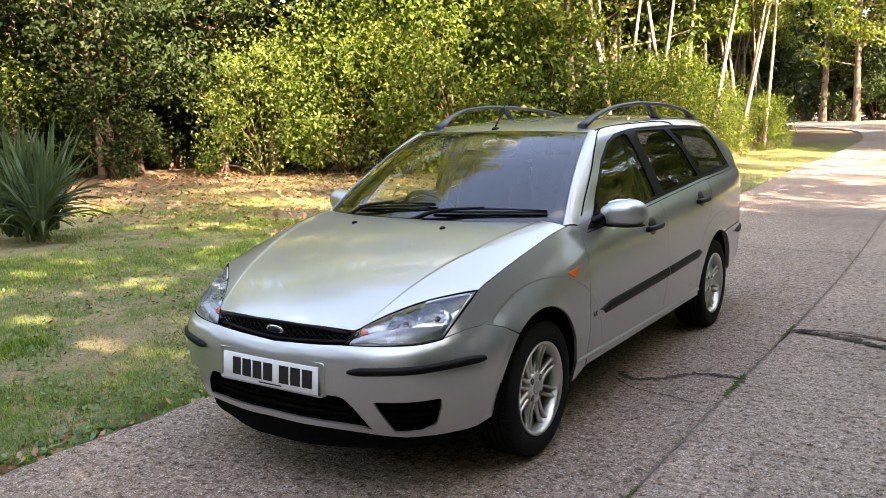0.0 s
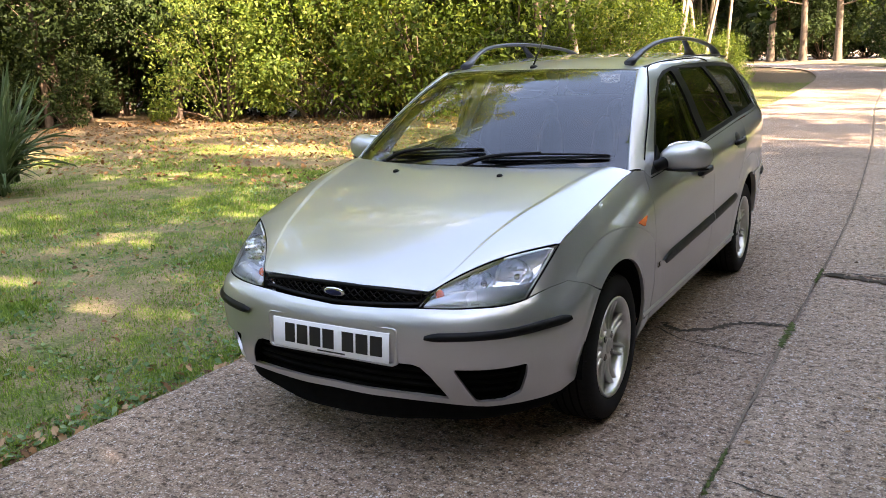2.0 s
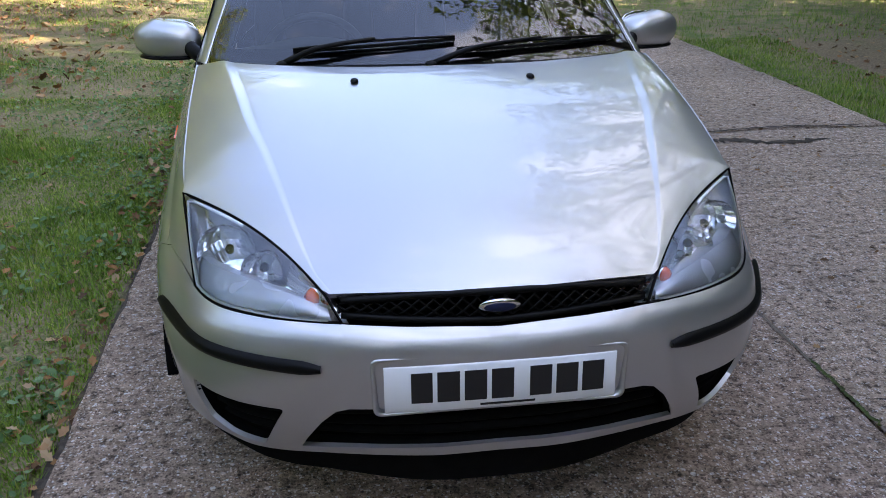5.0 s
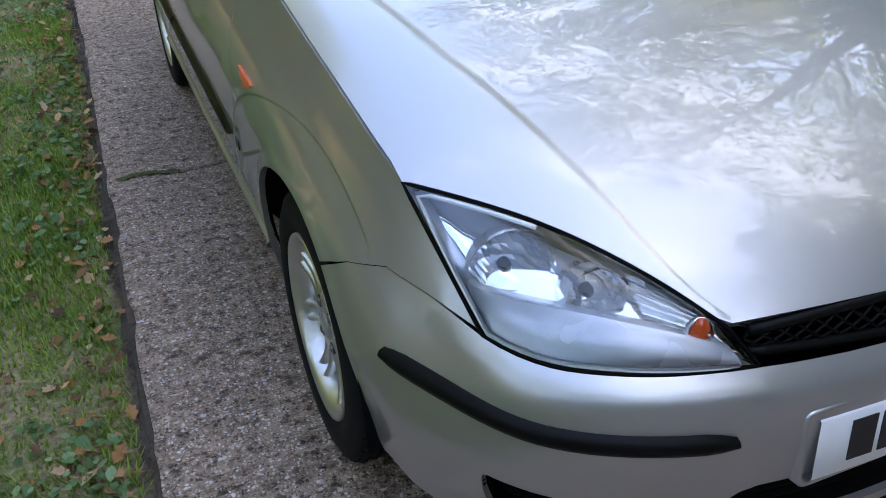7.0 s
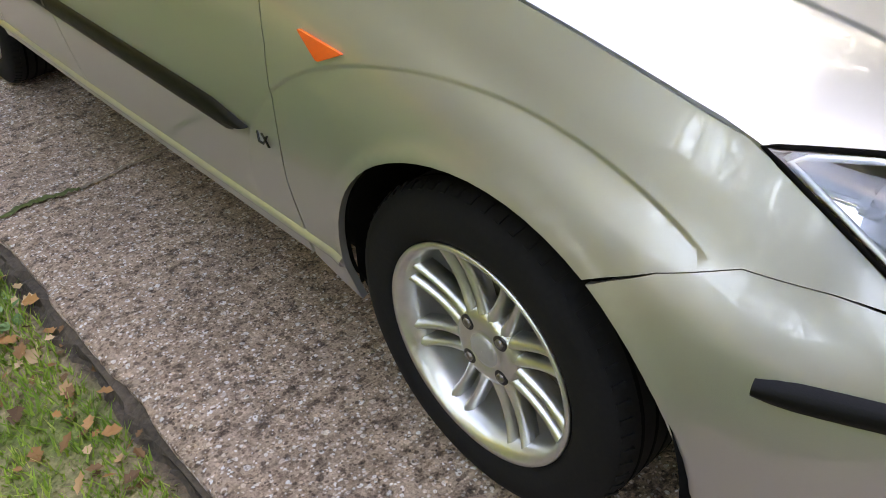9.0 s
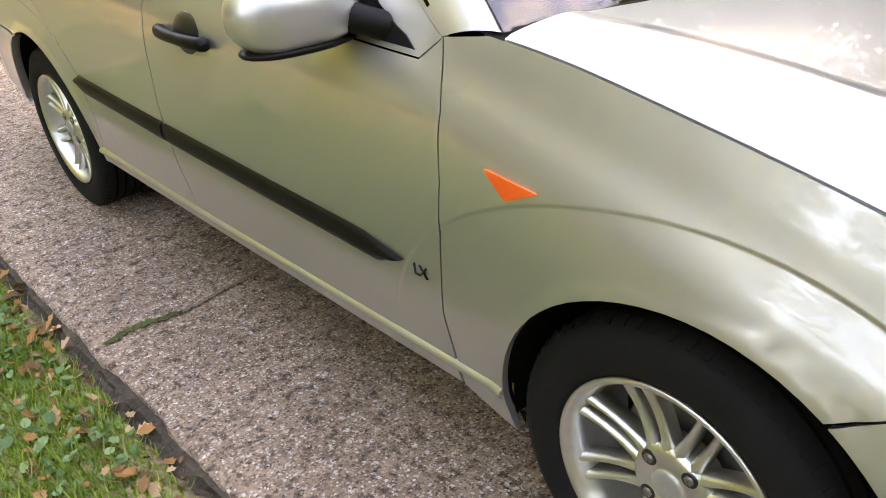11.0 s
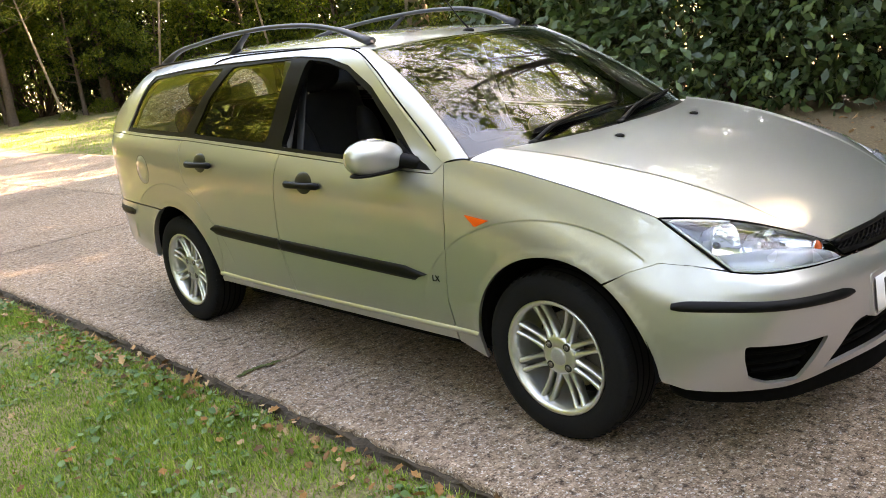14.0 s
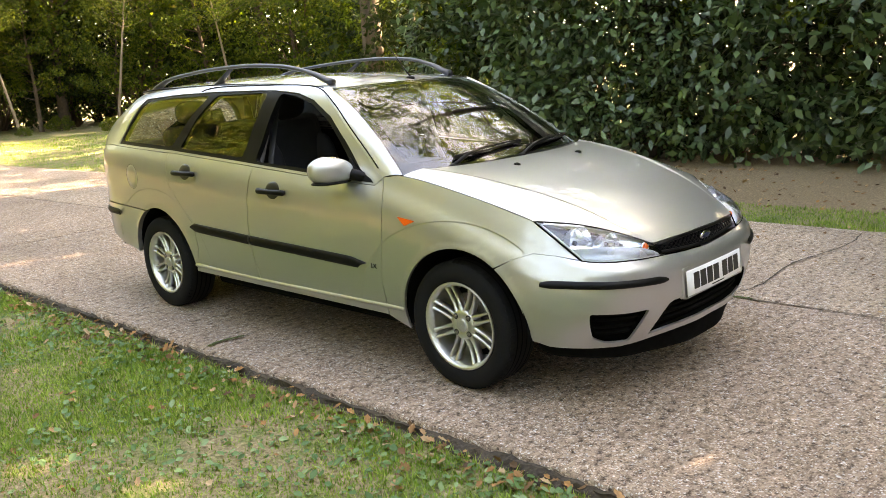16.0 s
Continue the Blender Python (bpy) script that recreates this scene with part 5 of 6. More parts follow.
lofted("slab", [[(*(m - q * ROAD_W / 2 * w), 0.0) for w in (-1, -.3, .4, 1)] for m, q in zip(mid, nor)], CONCRETE, road)
# the lane that crosses far behind
lofted("slab", [[(x, -78 - 6 * w + .02 * x, .002) for w in (0, .5, 1)] for x in np.linspace(-60, 60, 20)], CONCRETE, road)


def edge_soil(y0, y1, seed):
    """Dark crumbled soil against the slab's outer edge."""
    r = np.random.default_rng(seed)
    yy = np.arange(y0, y1, .035)
    n = len(yy)
    w = .014 + .022 * np.convolve(r.normal(size=n + 6), np.ones(7) / 3, "valid")
    rows = []
    for i, y in enumerate(yy):
        x, k = right_x(y), max(.004, w[i])
        rows.append([(x - .016, y, -.020 + .004 * r.normal()), (x + .006, y, -.030 + .006 * r.normal()), (x + .5 * k, y + .01 * r.normal(), -.044 + .008 * r.normal()), (x + k, y, -.050 + .006 * r.normal()), (x + k + .014, y, -.064)])
    return lofted("edge_soil", [q[::-1] for q in rows], SOIL, road, smooth=False)


def ribbon(name, path, width, mat, parent, seed=1, z=.0065, lift=0.0):
    """A ragged flat strip, such as soil in a crack."""
    r = np.random.default_rng(seed)
    p = catmull(path, 10)
    t = np.gradient(p, axis=0)
    t /= np.linalg.norm(t, axis=1)[:, None] + 1e-9
    o = np.stack([-t[:, 1], t[:, 0]], 1)
    n = len(p)
    taper = np.minimum(1, np.minimum(np.arange(n), np.arange(n)[::-1]) / 4 + .15)
    a = width * (.35 + .65 * r.random(n)) * taper
    b = width * (.35 + .65 * r.random(n)) * taper
    p = p + o * (r.normal(size=n) * width * .35)[:, None]
    rows = [[(*(p[i] + o[i] * a[i]), z), (*p[i], z + lift), (*(p[i] - o[i] * b[i]), z)] for i in range(n)]
    return lofted(name, rows, mat, parent, smooth=False)


edge_soil(-9.0, 5.0, 31)
JY = np.arange(6, -34, -1.0)
ribbon("joint_soil", [(joint_x(y), y) for y in JY], .008, JOINT_FILL, road, 3, -.0035)
for a, b, w in ((.5, .1, .010), (-1.15, -1.6, .022), (-2.5, -2.9, .012), (2.6, 2.2, .012)):
    ribbon("joint_moss", [(joint_x(y), y) for y in np.linspace(a, b, 6)], w, MOSS, road, int(20 + a * 3), -.002, .006)
ribbon("crack", [(-.62, -1.30), (-.74, -1.20), (-.86, -1.27), (-.98, -1.42), (-1.10, -1.49), (-1.26, -1.50)], .030, SOIL, road, 7)
ribbon("crack", [(-.60, -1.22), (-.80, -1.06), (-1.00, -1.02), (-1.15, -.98), (-1.22, -1.0)], .008, SOIL, road, 8)
ribbon("crack", [(-1.28, -2.75), (-1.45, -2.70), (-1.62, -2.66), (-1.80, -2.58), (-2.0, -2.50), (-2.2, -2.52), (-2.5, -2.42), (-2.9, -2.45)], .050, SOIL, road, 9)
ribbon("crack", [(-1.30, -2.74), (-1.6, -2.80), (-2.1, -2.72), (-2.7, -2.78), (-3.45, -2.74)], .016, SOIL, road, 10)
ribbon("crack", [(-1.29, .36), (-1.6, .42), (-2.2, .38), (-2.9, .50), (-3.4, .46)], .008, SOIL, road, 11)
ribbon("crack", [(-.55, -4.1), (-.8, -4.0), (-1.0, -4.15), (-1.25, -4.1)], .007, SOIL, road, 12)
ribbon("crack", [(1.14, -1.62), (1.02, -1.64), (.90, -1.60), (.7, -1.62), (.4, -1.60)], .008, JOINT_FILL, road, 13)
ribbon("joint_moss", [(1.13, -1.61), (1.06, -1.63), (.98, -1.62), (.90, -1.60)], .016, MOSS, road, 14, .0075, .006)

# ---- plants ----


def fast_mesh(name, verts, quads, mat, parent=None, label=""):
    me = bpy.data.meshes.new(name)
    n, k = len(quads), quads.shape[1]
    me.vertices.add(len(verts))
    me.vertices.foreach_set("co", np.ascontiguousarray(verts, np.float32).ravel())
    me.loops.add(n * k)
    me.loops.foreach_set("vertex_index", np.ascontiguousarray(quads, np.int32).ravel())
    me.polygons.add(n)
    me.polygons.foreach_set("loop_start", np.arange(0, n * k, k, dtype=np.int32))
    me.update(calc_edges=True)
    me.materials.append(mat)
    ob = new(name, me)
    if parent is not None:
        ob.parent = parent
    return tagged(ob, label)


def leaf_material(name, stops, gloss=0.45, through=0.35, tint=(1.25, 1.35, 0.5), rough=0.5, patch=(0.65, 0.7, 0.6), size=0.6, amount=0.5):
    """Thin leaves: uneven colour leaf by leaf, gloss on top, light passing through."""
    m, nt, b = material(name)
    geo = nt.nodes.new("ShaderNodeNewGeometry")
    info = nt.nodes.new("ShaderNodeObjectInfo")
    k = nt.nodes.new("ShaderNodeMath")
    k.operation = "MULTIPLY_ADD"
    nt.links.new(info.outputs["Random"], k.inputs[0])
    k.inputs[1].default_value = 0.22
    nt.links.new(geo.outputs["Random Per Island"], k.inputs[2])
    k2 = nt.nodes.new("ShaderNodeMath")
    k2.operation = "MULTIPLY"
    nt.links.new(k.outputs[0], k2.inputs[0])
    k2.inputs[1].default_value = 0.82
    c = ramp(nt, k2.outputs[0], stops)
    big = noise_tex(nt, coords(nt), size, 4)
    c = mix_col(nt, amount, c, mix_col(nt, 1.0, c, ramp(nt, big, [(0.36, patch), (0.64, (1.0, 1.0, 1.0))]), "MULTIPLY"))
    nt.links.new(c, b.inputs["Base Color"])
    b.inputs["Roughness"].default_value = rough
    b.inputs["Specular IOR Level"].default_value = gloss
    tr = nt.nodes.new("ShaderNodeBsdfTranslucent")
    nt.links.new(mix_col(nt, 1.0, c, tint, "MULTIPLY"), tr.inputs["Color"])
    mx = nt.nodes.new("ShaderNodeMixShader")
    mx.inputs[0].default_value = through
    nt.links.new(b.outputs[0], mx.inputs[1])
    nt.links.new(tr.outputs[0], mx.inputs[2])
    nt.links.new(mx.outputs[0], nt.nodes["Material Output"].inputs["Surface"])
    return m


GREEN = leaf_material("woodland_leaves", [(0, (.028, .050, .010)), (.45, (.070, .108, .018)), (.8, (.145, .180, .034)), (1, (.24, .20, .05))], .16, .42, (1.3, 1.45, .5), .6)
YELLOW = leaf_material("birch_leaves", [(0, (.034, .064, .013)), (.4, (.095, .142, .029)), (.8, (.205, .232, .058)), (1, (.40, .29, .10))], .18, .45, (1.25, 1.3, .5), .6)
# leaf colour darkened to stand in for the shade inside the wood
DARK = leaf_material("shaded_evergreen_leaves", [(0, (.011, .021, .007)), (.5, (.022, .038, .011)), (.9, (.042, .060, .017)), (1, (.075, .09, .024))], .15, .25, (1.3, 1.4, .5), .6)
LAUREL = leaf_material("laurel_leaves", [(0, (.024, .052, .021)), (.5, (.056, .106, .042)), (.85, (.105, .170, .068)), (.97, (.17, .24, .07)), (1, (.32, .19, .06))], .55, .18, (1.3, 1.5, .5), .36)
YUCCA = leaf_material("yucca_leaves", [(0, (.034, .066, .032)), (.5, (.068, .118, .056)), (.9, (.14, .18, .085)), (1, (.22, .16, .08))], .4, .15, (1.2, 1.3, .7), .45)
GRASS = leaf_material("grass_blades", [(0, (.088, .165, .020)), (.5, (.185, .300, .045)), (.85, (.315, .395, .085)), (1, (.56, .48, .22))], .3, .35, (1.2, 1.3, .6), .6, (.46, .60, .42), 3.4, .95)
CLOVER = leaf_material("weed_leaves", [(0, (.050, .120, .036)), (.6, (.110, .210, .080)), (1, (.26, .36, .19))], .35, .25, (1.2, 1.3, .6), .55)
FALLEN = leaf_material("fallen_leaves", [(0, (.060, .032, .018)), (.35, (.19, .095, .040)), (.62, (.36, .17, .060)), (.85, (.48, .33, .20)), (1, (.66, .27, .035))], .3, .15, (1.1, 1, .8), .7)
BARK = plain("bark", (.085, .062, .045), .95, grain=14, amount=.55, relief=.02)
REDBARK = plain("brown_bark", (.085, .056, .038), .9, grain=11, amount=.5, relief=.015)
BIRCH = plain("pale_bark", (.23, .18, .132), .9, grain=9, amount=.45, relief=.012)
TWIG = plain("twig", (.10, .065, .042), .95, grain=30, amount=.4)


def leaf_quads(c, size, rng, normals=None, aspect=.42, droop=.3, fold=.12, tri=False):
    """Kite-shaped leaves at the places c."""
    n = len(c)
    a = rng.normal(size=(n, 3))
    a[:, 2] -= droop
    if normals is not None:
        a = a + normals * .9
    a /= np.linalg.norm(a, axis=1)[:, None]
    u = rng.normal(size=(n, 3)) + (0, 0, .9)
    if normals is not None:
        u = u + normals * 1.2
    b = np.cross(a, u)
    b /= np.linalg.norm(b, axis=1)[:, None] + 1e-9
    u = np.cross(b, a)
    L = (size * (.65 + .7 * rng.random(n)))[:, None]
    w = L * aspect
    if tri:
        return np.stack([c + b * w * .8, c + a * L, c - b * w * .8 + u * L * fold * .6], 1).reshape(-1, 3), np.arange(n * 3).reshape(n, 3)
    v = np.stack([c, c + a * L * .48 + b * w + u * L * fold, c + a * L, c + a * L * .48 - b * w + u * L * fold], 1).reshape(-1, 3)
    q = np.arange(n * 4).reshape(n, 4)
    return v, q


def blob_points(n, rng, shape=(1, 1, 1), hollow=.55):
    d = rng.normal(size=(n, 3))
    d /= np.linalg.norm(d, axis=1)[:, None]
    r = (hollow**3 + (1 - hollow**3) * rng.random(n)) ** (1 / 3)
    return d * r[:, None] * shape, d


def limb(bm_rows, path, r0, r1, n=7):
    path = catmull(path, 2)
    bm_rows.append(tube_rings(path, np.linspace(r0, r1, len(path)), n))


def wood_mesh(name, limbs, mat, parent):
    verts, faces = [], []
    for rings in limbs:
        n, off = len(rings[0]), len(verts)
        for r in rings:
            verts += list(r)
        for i in range(len(rings) - 1):
            for j in range(n):
                faces.append((off + i * n + j, off + i * n + (j + 1) % n, off + (i + 1) * n + (j + 1) % n, off + (i + 1) * n + j))
    return from_data(name, verts, faces, mat, parent)


def make_tree(name, label, seed, height, spread, trunk_r, crown_from, clumps, per, leaf, mat, bark, lean=.04, clump_r=1.0):
    rng = np.random.default_rng(seed)
    tree = new(name)
    tagged(tree, label, "tree")
    top = np.array([rng.normal() * lean * height, rng.normal() * lean * height, height * .93])
    line = catmull([(0, 0, -.15), (*(top[:2] * .25 + rng.normal(size=2) * .12), height * .3), (*(top[:2] * .6 + rng.normal(size=2) * .2), height * .62), top], 6)
    limbs = [tube_rings(line, np.interp(np.linspace(0, 1, len(line)), [0, .04, .2, 1], [trunk_r * 1.45, trunk_r * 1.08, trunk_r * .9, trunk_r * .12]), 8)]
    cs, ds, rs = [], [], []
    for k in range(clumps):
        f = crown_from + (1 - crown_from) * (k + rng.random()) / clumps
        i = min(len(line) - 1, int(f * (len(line) - 1)))
        a = k * 2.4 + rng.normal() * .4
        reach = spread * (1.05 - .75 * abs((f - crown_from) / (1 - crown_from) - .35)) * (.55 + .5 * rng.random())
        end = line[i] + np.array([math.cos(a) * reach, math.sin(a) * reach, reach * (.25 + .4 * rng.random())])
        limb(limbs, [line[i], (line[i] + end) / 2 + (0, 0, -reach * .04), end], trunk_r * .34 * (1.1 - f), .012, 3)
        for q in (1.0, .62):
            m = int(per * (1 if q == 1 else .6))
            p, d = blob_points(m, rng, (1, 1, .62), .30)
            r = clump_r * (.45 + .75 * rng.random())
            cs.append(line[i] + (end - line[i]) * q + p * r)
            ds.append(d)
    c, d = np.concatenate(cs), np.concatenate(ds)
    wood_mesh("trunk", limbs, bark, tree)
    v, q = leaf_quads(c, np.full(len(c), leaf), rng, d * .4, tri=True)
    fast_mesh("crown", v, q, mat, tree)
    return tree


def make_shrub(name, label, seed, height, width, n, leaf, mat, lumps=26, aspect=.42, gap=.0):
    rng = np.random.default_rng(seed)
    shrub = new(name)
    tagged(shrub, label, "shrub")
    stems, cs, ds = [], [], []
    for k in range(lumps):
        a, f = k * 2.4 + rng.normal() * .3, (k + .5) / lumps
        r = width * .5 * math.sqrt(1 - (abs(f - .35) / .75) ** 2) * (.55 + .5 * rng.random())
        c = np.array([math.cos(a) * r, math.sin(a) * r, height * (.10 + .80 * f)])
        if k % 2 == 0:
            limb(stems, [(math.cos(a) * .12, math.sin(a) * .12, -.1), c * (.45, .45, .55), c], .035, .008, 3)
        p, d = blob_points(n // lumps, rng, (1, 1, .8), .5)
        cs.append(c + p * (width * .125 + .16) * (.6 + .8 * rng.random()))
        ds.append(d)
    c, d = np.concatenate(cs), np.concatenate(ds)
    ok = c[:, 2] > .03
    c, d = c[ok], d[ok]
    wood_mesh("stem", stems, TWIG, shrub)
    v, q = leaf_quads(c, np.full(len(c), leaf), rng, d * .7, aspect, tri=True)
    fast_mesh("foliage", v, q, mat, shrub)
    return shrub


def scatter(proto, places, group):
    """The first place takes the thing itself, the others copies: x, y, turn, scale."""
    tagged(proto, group=group)
    for i, (x, y, turn, s) in enumerate(places):
        m = pose(x, y, float(lay(x, y)) + .01, 0, 0, turn) @ Matrix.Diagonal((s, s, s, 1))
        if i:
            copy_thing(proto, m)
        else:
            proto.matrix_basis = m


R = random.Random(11)
tall_a = make_tree("woodland_tree", "tall woodland tree with brown trunk and green leaves", 1, 19, 4.2, .17, .20, 56, 170, .19, GREEN, BARK, .02, 1.15)
tall_b = make_tree("woodland_tree", "tall woodland tree with brown trunk and yellowing leaves", 2, 17, 3.4, .10, .22, 50, 175, .155, YELLOW, REDBARK, .03, 1.0)
birch = make_tree("birch_tree", "slender birch with pale bark and yellowing leaves", 3, 13, 2.3, .088, .50, 32, 170, .105, YELLOW, BIRCH, .06, .8)
oak = make_tree("broadleaf_tree", "spreading broadleaf tree behind the laurel hedge", 4, 14.5, 4.0, .20, .22, 50, 150, .21, GREEN, BARK, .04, .90)
over_tree = make_tree("spreading_tree", "broad spreading tree with limbs over the drive", 24, 16.5, 6.2, .26, .26, 54, 92, .20, GREEN, BARK, .02, .95)
thin_tree = make_tree("woodland_tree", "unseen tall thin-crowned tree that dapples the sunlight", 31, 23, 3.6, .16, .42, 40, 55, .20, GREEN, BARK, .02, .9)
dark_tree = make_tree("conifer_tree", "evergreen tree at the wood's edge, leaves darkened for shade", 5, 16, 3.0, .18, .08, 56, 70, .37, DARK, BARK, .01, 1.0)
shade_tree = make_tree("woodland_tree", "tall woodland tree with brown trunk, leaves darkened for shade", 15, 17, 3.6, .12, .16, 56, 170, .165, DARK, REDBARK, .03, 1.05)

holly = make_shrub("evergreen_shrub", "dense evergreen shrub at the wood's edge, leaves darkened for shade", 6, 4.2, 3.6, 6500, .14, DARK, 34)
bushy = make_shrub("woodland_shrub", "leafy green shrub at the wood's edge", 7, 4.0, 3.8, 10500, .095, GREEN, 40)
golden = make_shrub("golden_shrub", "sunlit yellow-green shrub beside the drive", 8, 3.6, 3.2, 11000, .085, YELLOW, 40)
lowbush = make_shrub("low_shrub", "low tangled undergrowth of green leaves", 9, 1.5, 2.6, 3500, .12, GREEN, 18)

# wood behind the lawn on the right, then along the drive
edge = [(23, -5), (20, -8.2), (17.8, -10.6), (16.6, -13.2), (14.4, -15.2), (11.8, -15.6), (9.2, -15.4), (6.8, -15.6), (5.4, -17.5), (5.0, -20.5), (4.9, -24), (5.2, -27.5), (5.6, -31), (6.4, -36), (8, -41)]
kinds = {"thin": [], "over": [(-7.6, -3.6, 40, 1.0), (-8.6, -10.6, 160, .9)], "holly": [], "bushy": [], "golden": [], "low": [], "ta": [], "tb": [], "birch": [], "oak": [], "dark": [], "shade": []}
order = ["holly", "holly", "holly", "", "holly", "golden", "bushy", "holly", "bushy", "golden", "golden", "bushy", "golden", "bushy", "holly"]
for i, (x, y) in enumerate(edge):
    a = R.uniform(0, 360)
    drive = x < 6.5
    ox, oy = (2.4, -1.2) if y > -15.3 and x > 12 else (1.0, -2.6) if not drive else (2.6, -.6)
    if order[i]:
        kinds[order[i]].append((x + R.uniform(-.3, .6), y - R.uniform(.2, .8), a, R.uniform(.6, .95) * (.66 if drive else 1)))
        kinds["bushy" if i % 2 else "holly"].append((x + ox * .5 + R.uniform(-.6, .6), y + oy * .5, a + 50, R.uniform(.75, 1.05) * (.75 if drive else 1)))
    if i % 2:
        kinds["low"].append((x - .4 + R.uniform(-.5, .5), y + .2 + R.uniform(-.3, .3), a, R.uniform(.35, .6)))
    # understorey behind the front row; its dark leaf colour stands in for deep shade
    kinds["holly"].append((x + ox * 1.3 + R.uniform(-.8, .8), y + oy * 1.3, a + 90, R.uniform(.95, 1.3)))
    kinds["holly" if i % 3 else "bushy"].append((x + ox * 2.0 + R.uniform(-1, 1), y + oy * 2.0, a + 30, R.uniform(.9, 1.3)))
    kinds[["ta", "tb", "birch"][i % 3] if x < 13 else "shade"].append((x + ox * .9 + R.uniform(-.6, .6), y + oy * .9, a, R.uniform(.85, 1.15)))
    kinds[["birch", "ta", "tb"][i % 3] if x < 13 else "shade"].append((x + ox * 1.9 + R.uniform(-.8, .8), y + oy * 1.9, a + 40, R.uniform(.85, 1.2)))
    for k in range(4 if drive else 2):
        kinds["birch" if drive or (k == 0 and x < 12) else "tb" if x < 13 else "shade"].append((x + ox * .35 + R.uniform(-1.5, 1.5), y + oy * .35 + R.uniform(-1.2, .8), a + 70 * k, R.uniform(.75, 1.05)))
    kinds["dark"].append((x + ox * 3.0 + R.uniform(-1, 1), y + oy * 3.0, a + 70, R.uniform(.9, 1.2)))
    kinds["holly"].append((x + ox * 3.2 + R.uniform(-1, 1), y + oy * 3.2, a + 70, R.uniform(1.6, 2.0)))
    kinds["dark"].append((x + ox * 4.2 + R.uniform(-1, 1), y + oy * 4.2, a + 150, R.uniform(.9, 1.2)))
# dark shrubs added behind the hedge to stop light coming through its gaps
for i in range(12):
    kinds["holly"].append((-8.3 + .3 * (i % 2), -9 + 2.1 * i, R.uniform(0, 360), R.uniform(.9, 1.1)))
# far side of the lawn on the left, beyond the hedge's end
for i, (x, y) in enumerate([(-4.6, -33), (-6.2, -29.5), (-8.0, -27), (-10.0, -25), (-12, -22.5), (-13.5, -19.5), (-13.8, -16), (-12.5, -13), (-10.5, -11)]):
    kinds["birch"].append((x + R.uniform(-1, 1), y + .3, R.uniform(0, 360), R.uniform(.55, .7)))
    kinds["low"].append((x + .4, y + .4, R.uniform(0, 360), R.uniform(.4, .7)))
    kinds["low"].append((x - 1.2, y - .6, R.uniform(0, 360), R.uniform(.5, .8)))
    kinds["oak"].append((x - .8, y - 1.2, R.uniform(0, 360), R.uniform(.55, .7)))
    kinds["holly"].append((x - 5.0, y - 5.0, R.uniform(0, 360), R.uniform(1.9, 2.4)))
    kinds[["holly", "bushy"][i % 2]].append((x - 2.6, y - 2.8, R.uniform(0, 360), R.uniform(1.1, 1.5)))
# trees behind the laurel hedge, mostly unseen and sized to shade the car
for x, y, s in [(-8.4, 5.6, .85), (-9.7, 4.0, .62), (-8.4, 2.2, .62), (-7.7, -.2, .70), (-8.2, -2.4, .60), (-7.9, -6.6, .66), (-8.6, 8.8, .95), (-8.6, 11.6, 1.0), (-12.0, 8.6, 1.2), (-11.6, 3.2, .62)]:
    kinds["oak"].append((x, y, R.uniform(0, 360), s))
for x, y, s in [(-11.4, -9.2, .6), (-11.0, -1.2, .50), (-13.6, 4.4, 1.3), (-13.4, 1.6, .62), (-8.6, -34, 1.0), (-11.5, -31.5, 1.0), (-6.6, -28.8, .7), (-10.6, 5.8, 1.05), (-13.4, 8.0, 1.35), (-10.4, 9.0, 1.05), (-13.4, 12.2, 1.15), (-9.5, 13.5, 1.0), (-7.5, -31.5, .9), (-10, -29, .95), (-12.8, -27, .95), (-15.5, -24, .9), (-5.8, -37, .9)]:
    kinds["ta"].append((x, y, R.uniform(0, 360), s))
# unseen tall trees added beyond them to break up the sun on drive and lawn
for x, y, s in [(-17.5, -2.5, 1.0), (-18.5, -9.5, 1.0), (-19.5, -16.5, .9), (-20.5, 1.5, 1.05), (-17.8, -6.0, 1.0), (-19.0, -13.0, .9)]:
    kinds["thin"].append((x, y, R.uniform(0, 360), s))
kinds["ta"] += [(8.5, -77, 30, 1.5), (5.5, -74, 130, 1.4), (11.5, -79, 230, 1.4)]
# tall trees at the lawn's eastern corner
for x, y, s in [(18.8, -12.6, 1.65), (21.0, -10.2, 1.7), (22.6, -7.4, 1.6), (17.0, -16.4, 1.5)]:
    kinds["tb"].append((x, y, R.uniform(0, 360), s))
# unseen trees added behind the camera and beyond the lawn
for x, y in [(-5, 16), (0, 18), (5, 17), (10, 16), (14, 12), (18, 8), (21, 3), (22, -2), (-9, 18)]:
    kinds[R.choice(["ta", "tb"])].append((x, y, R.uniform(0, 360), R.uniform(.75, .95)))
    kinds["bushy"].append((x + 1.2, y + .6, R.uniform(0, 360), R.uniform(1.0, 1.4)))
# unseen thick understorey added to close off low skylight behind and beyond the lawn
for i in range(20):
    x, y = [(-8 + 2.6 * i, 14.5 + .5 * (i % 3)), (24 + .5 * (i % 3), 12 - 2.6 * (i - 13))][i > 12]
    kinds["holly"].append((x, y, R.uniform(0, 360), R.uniform(1.7, 2.2)))
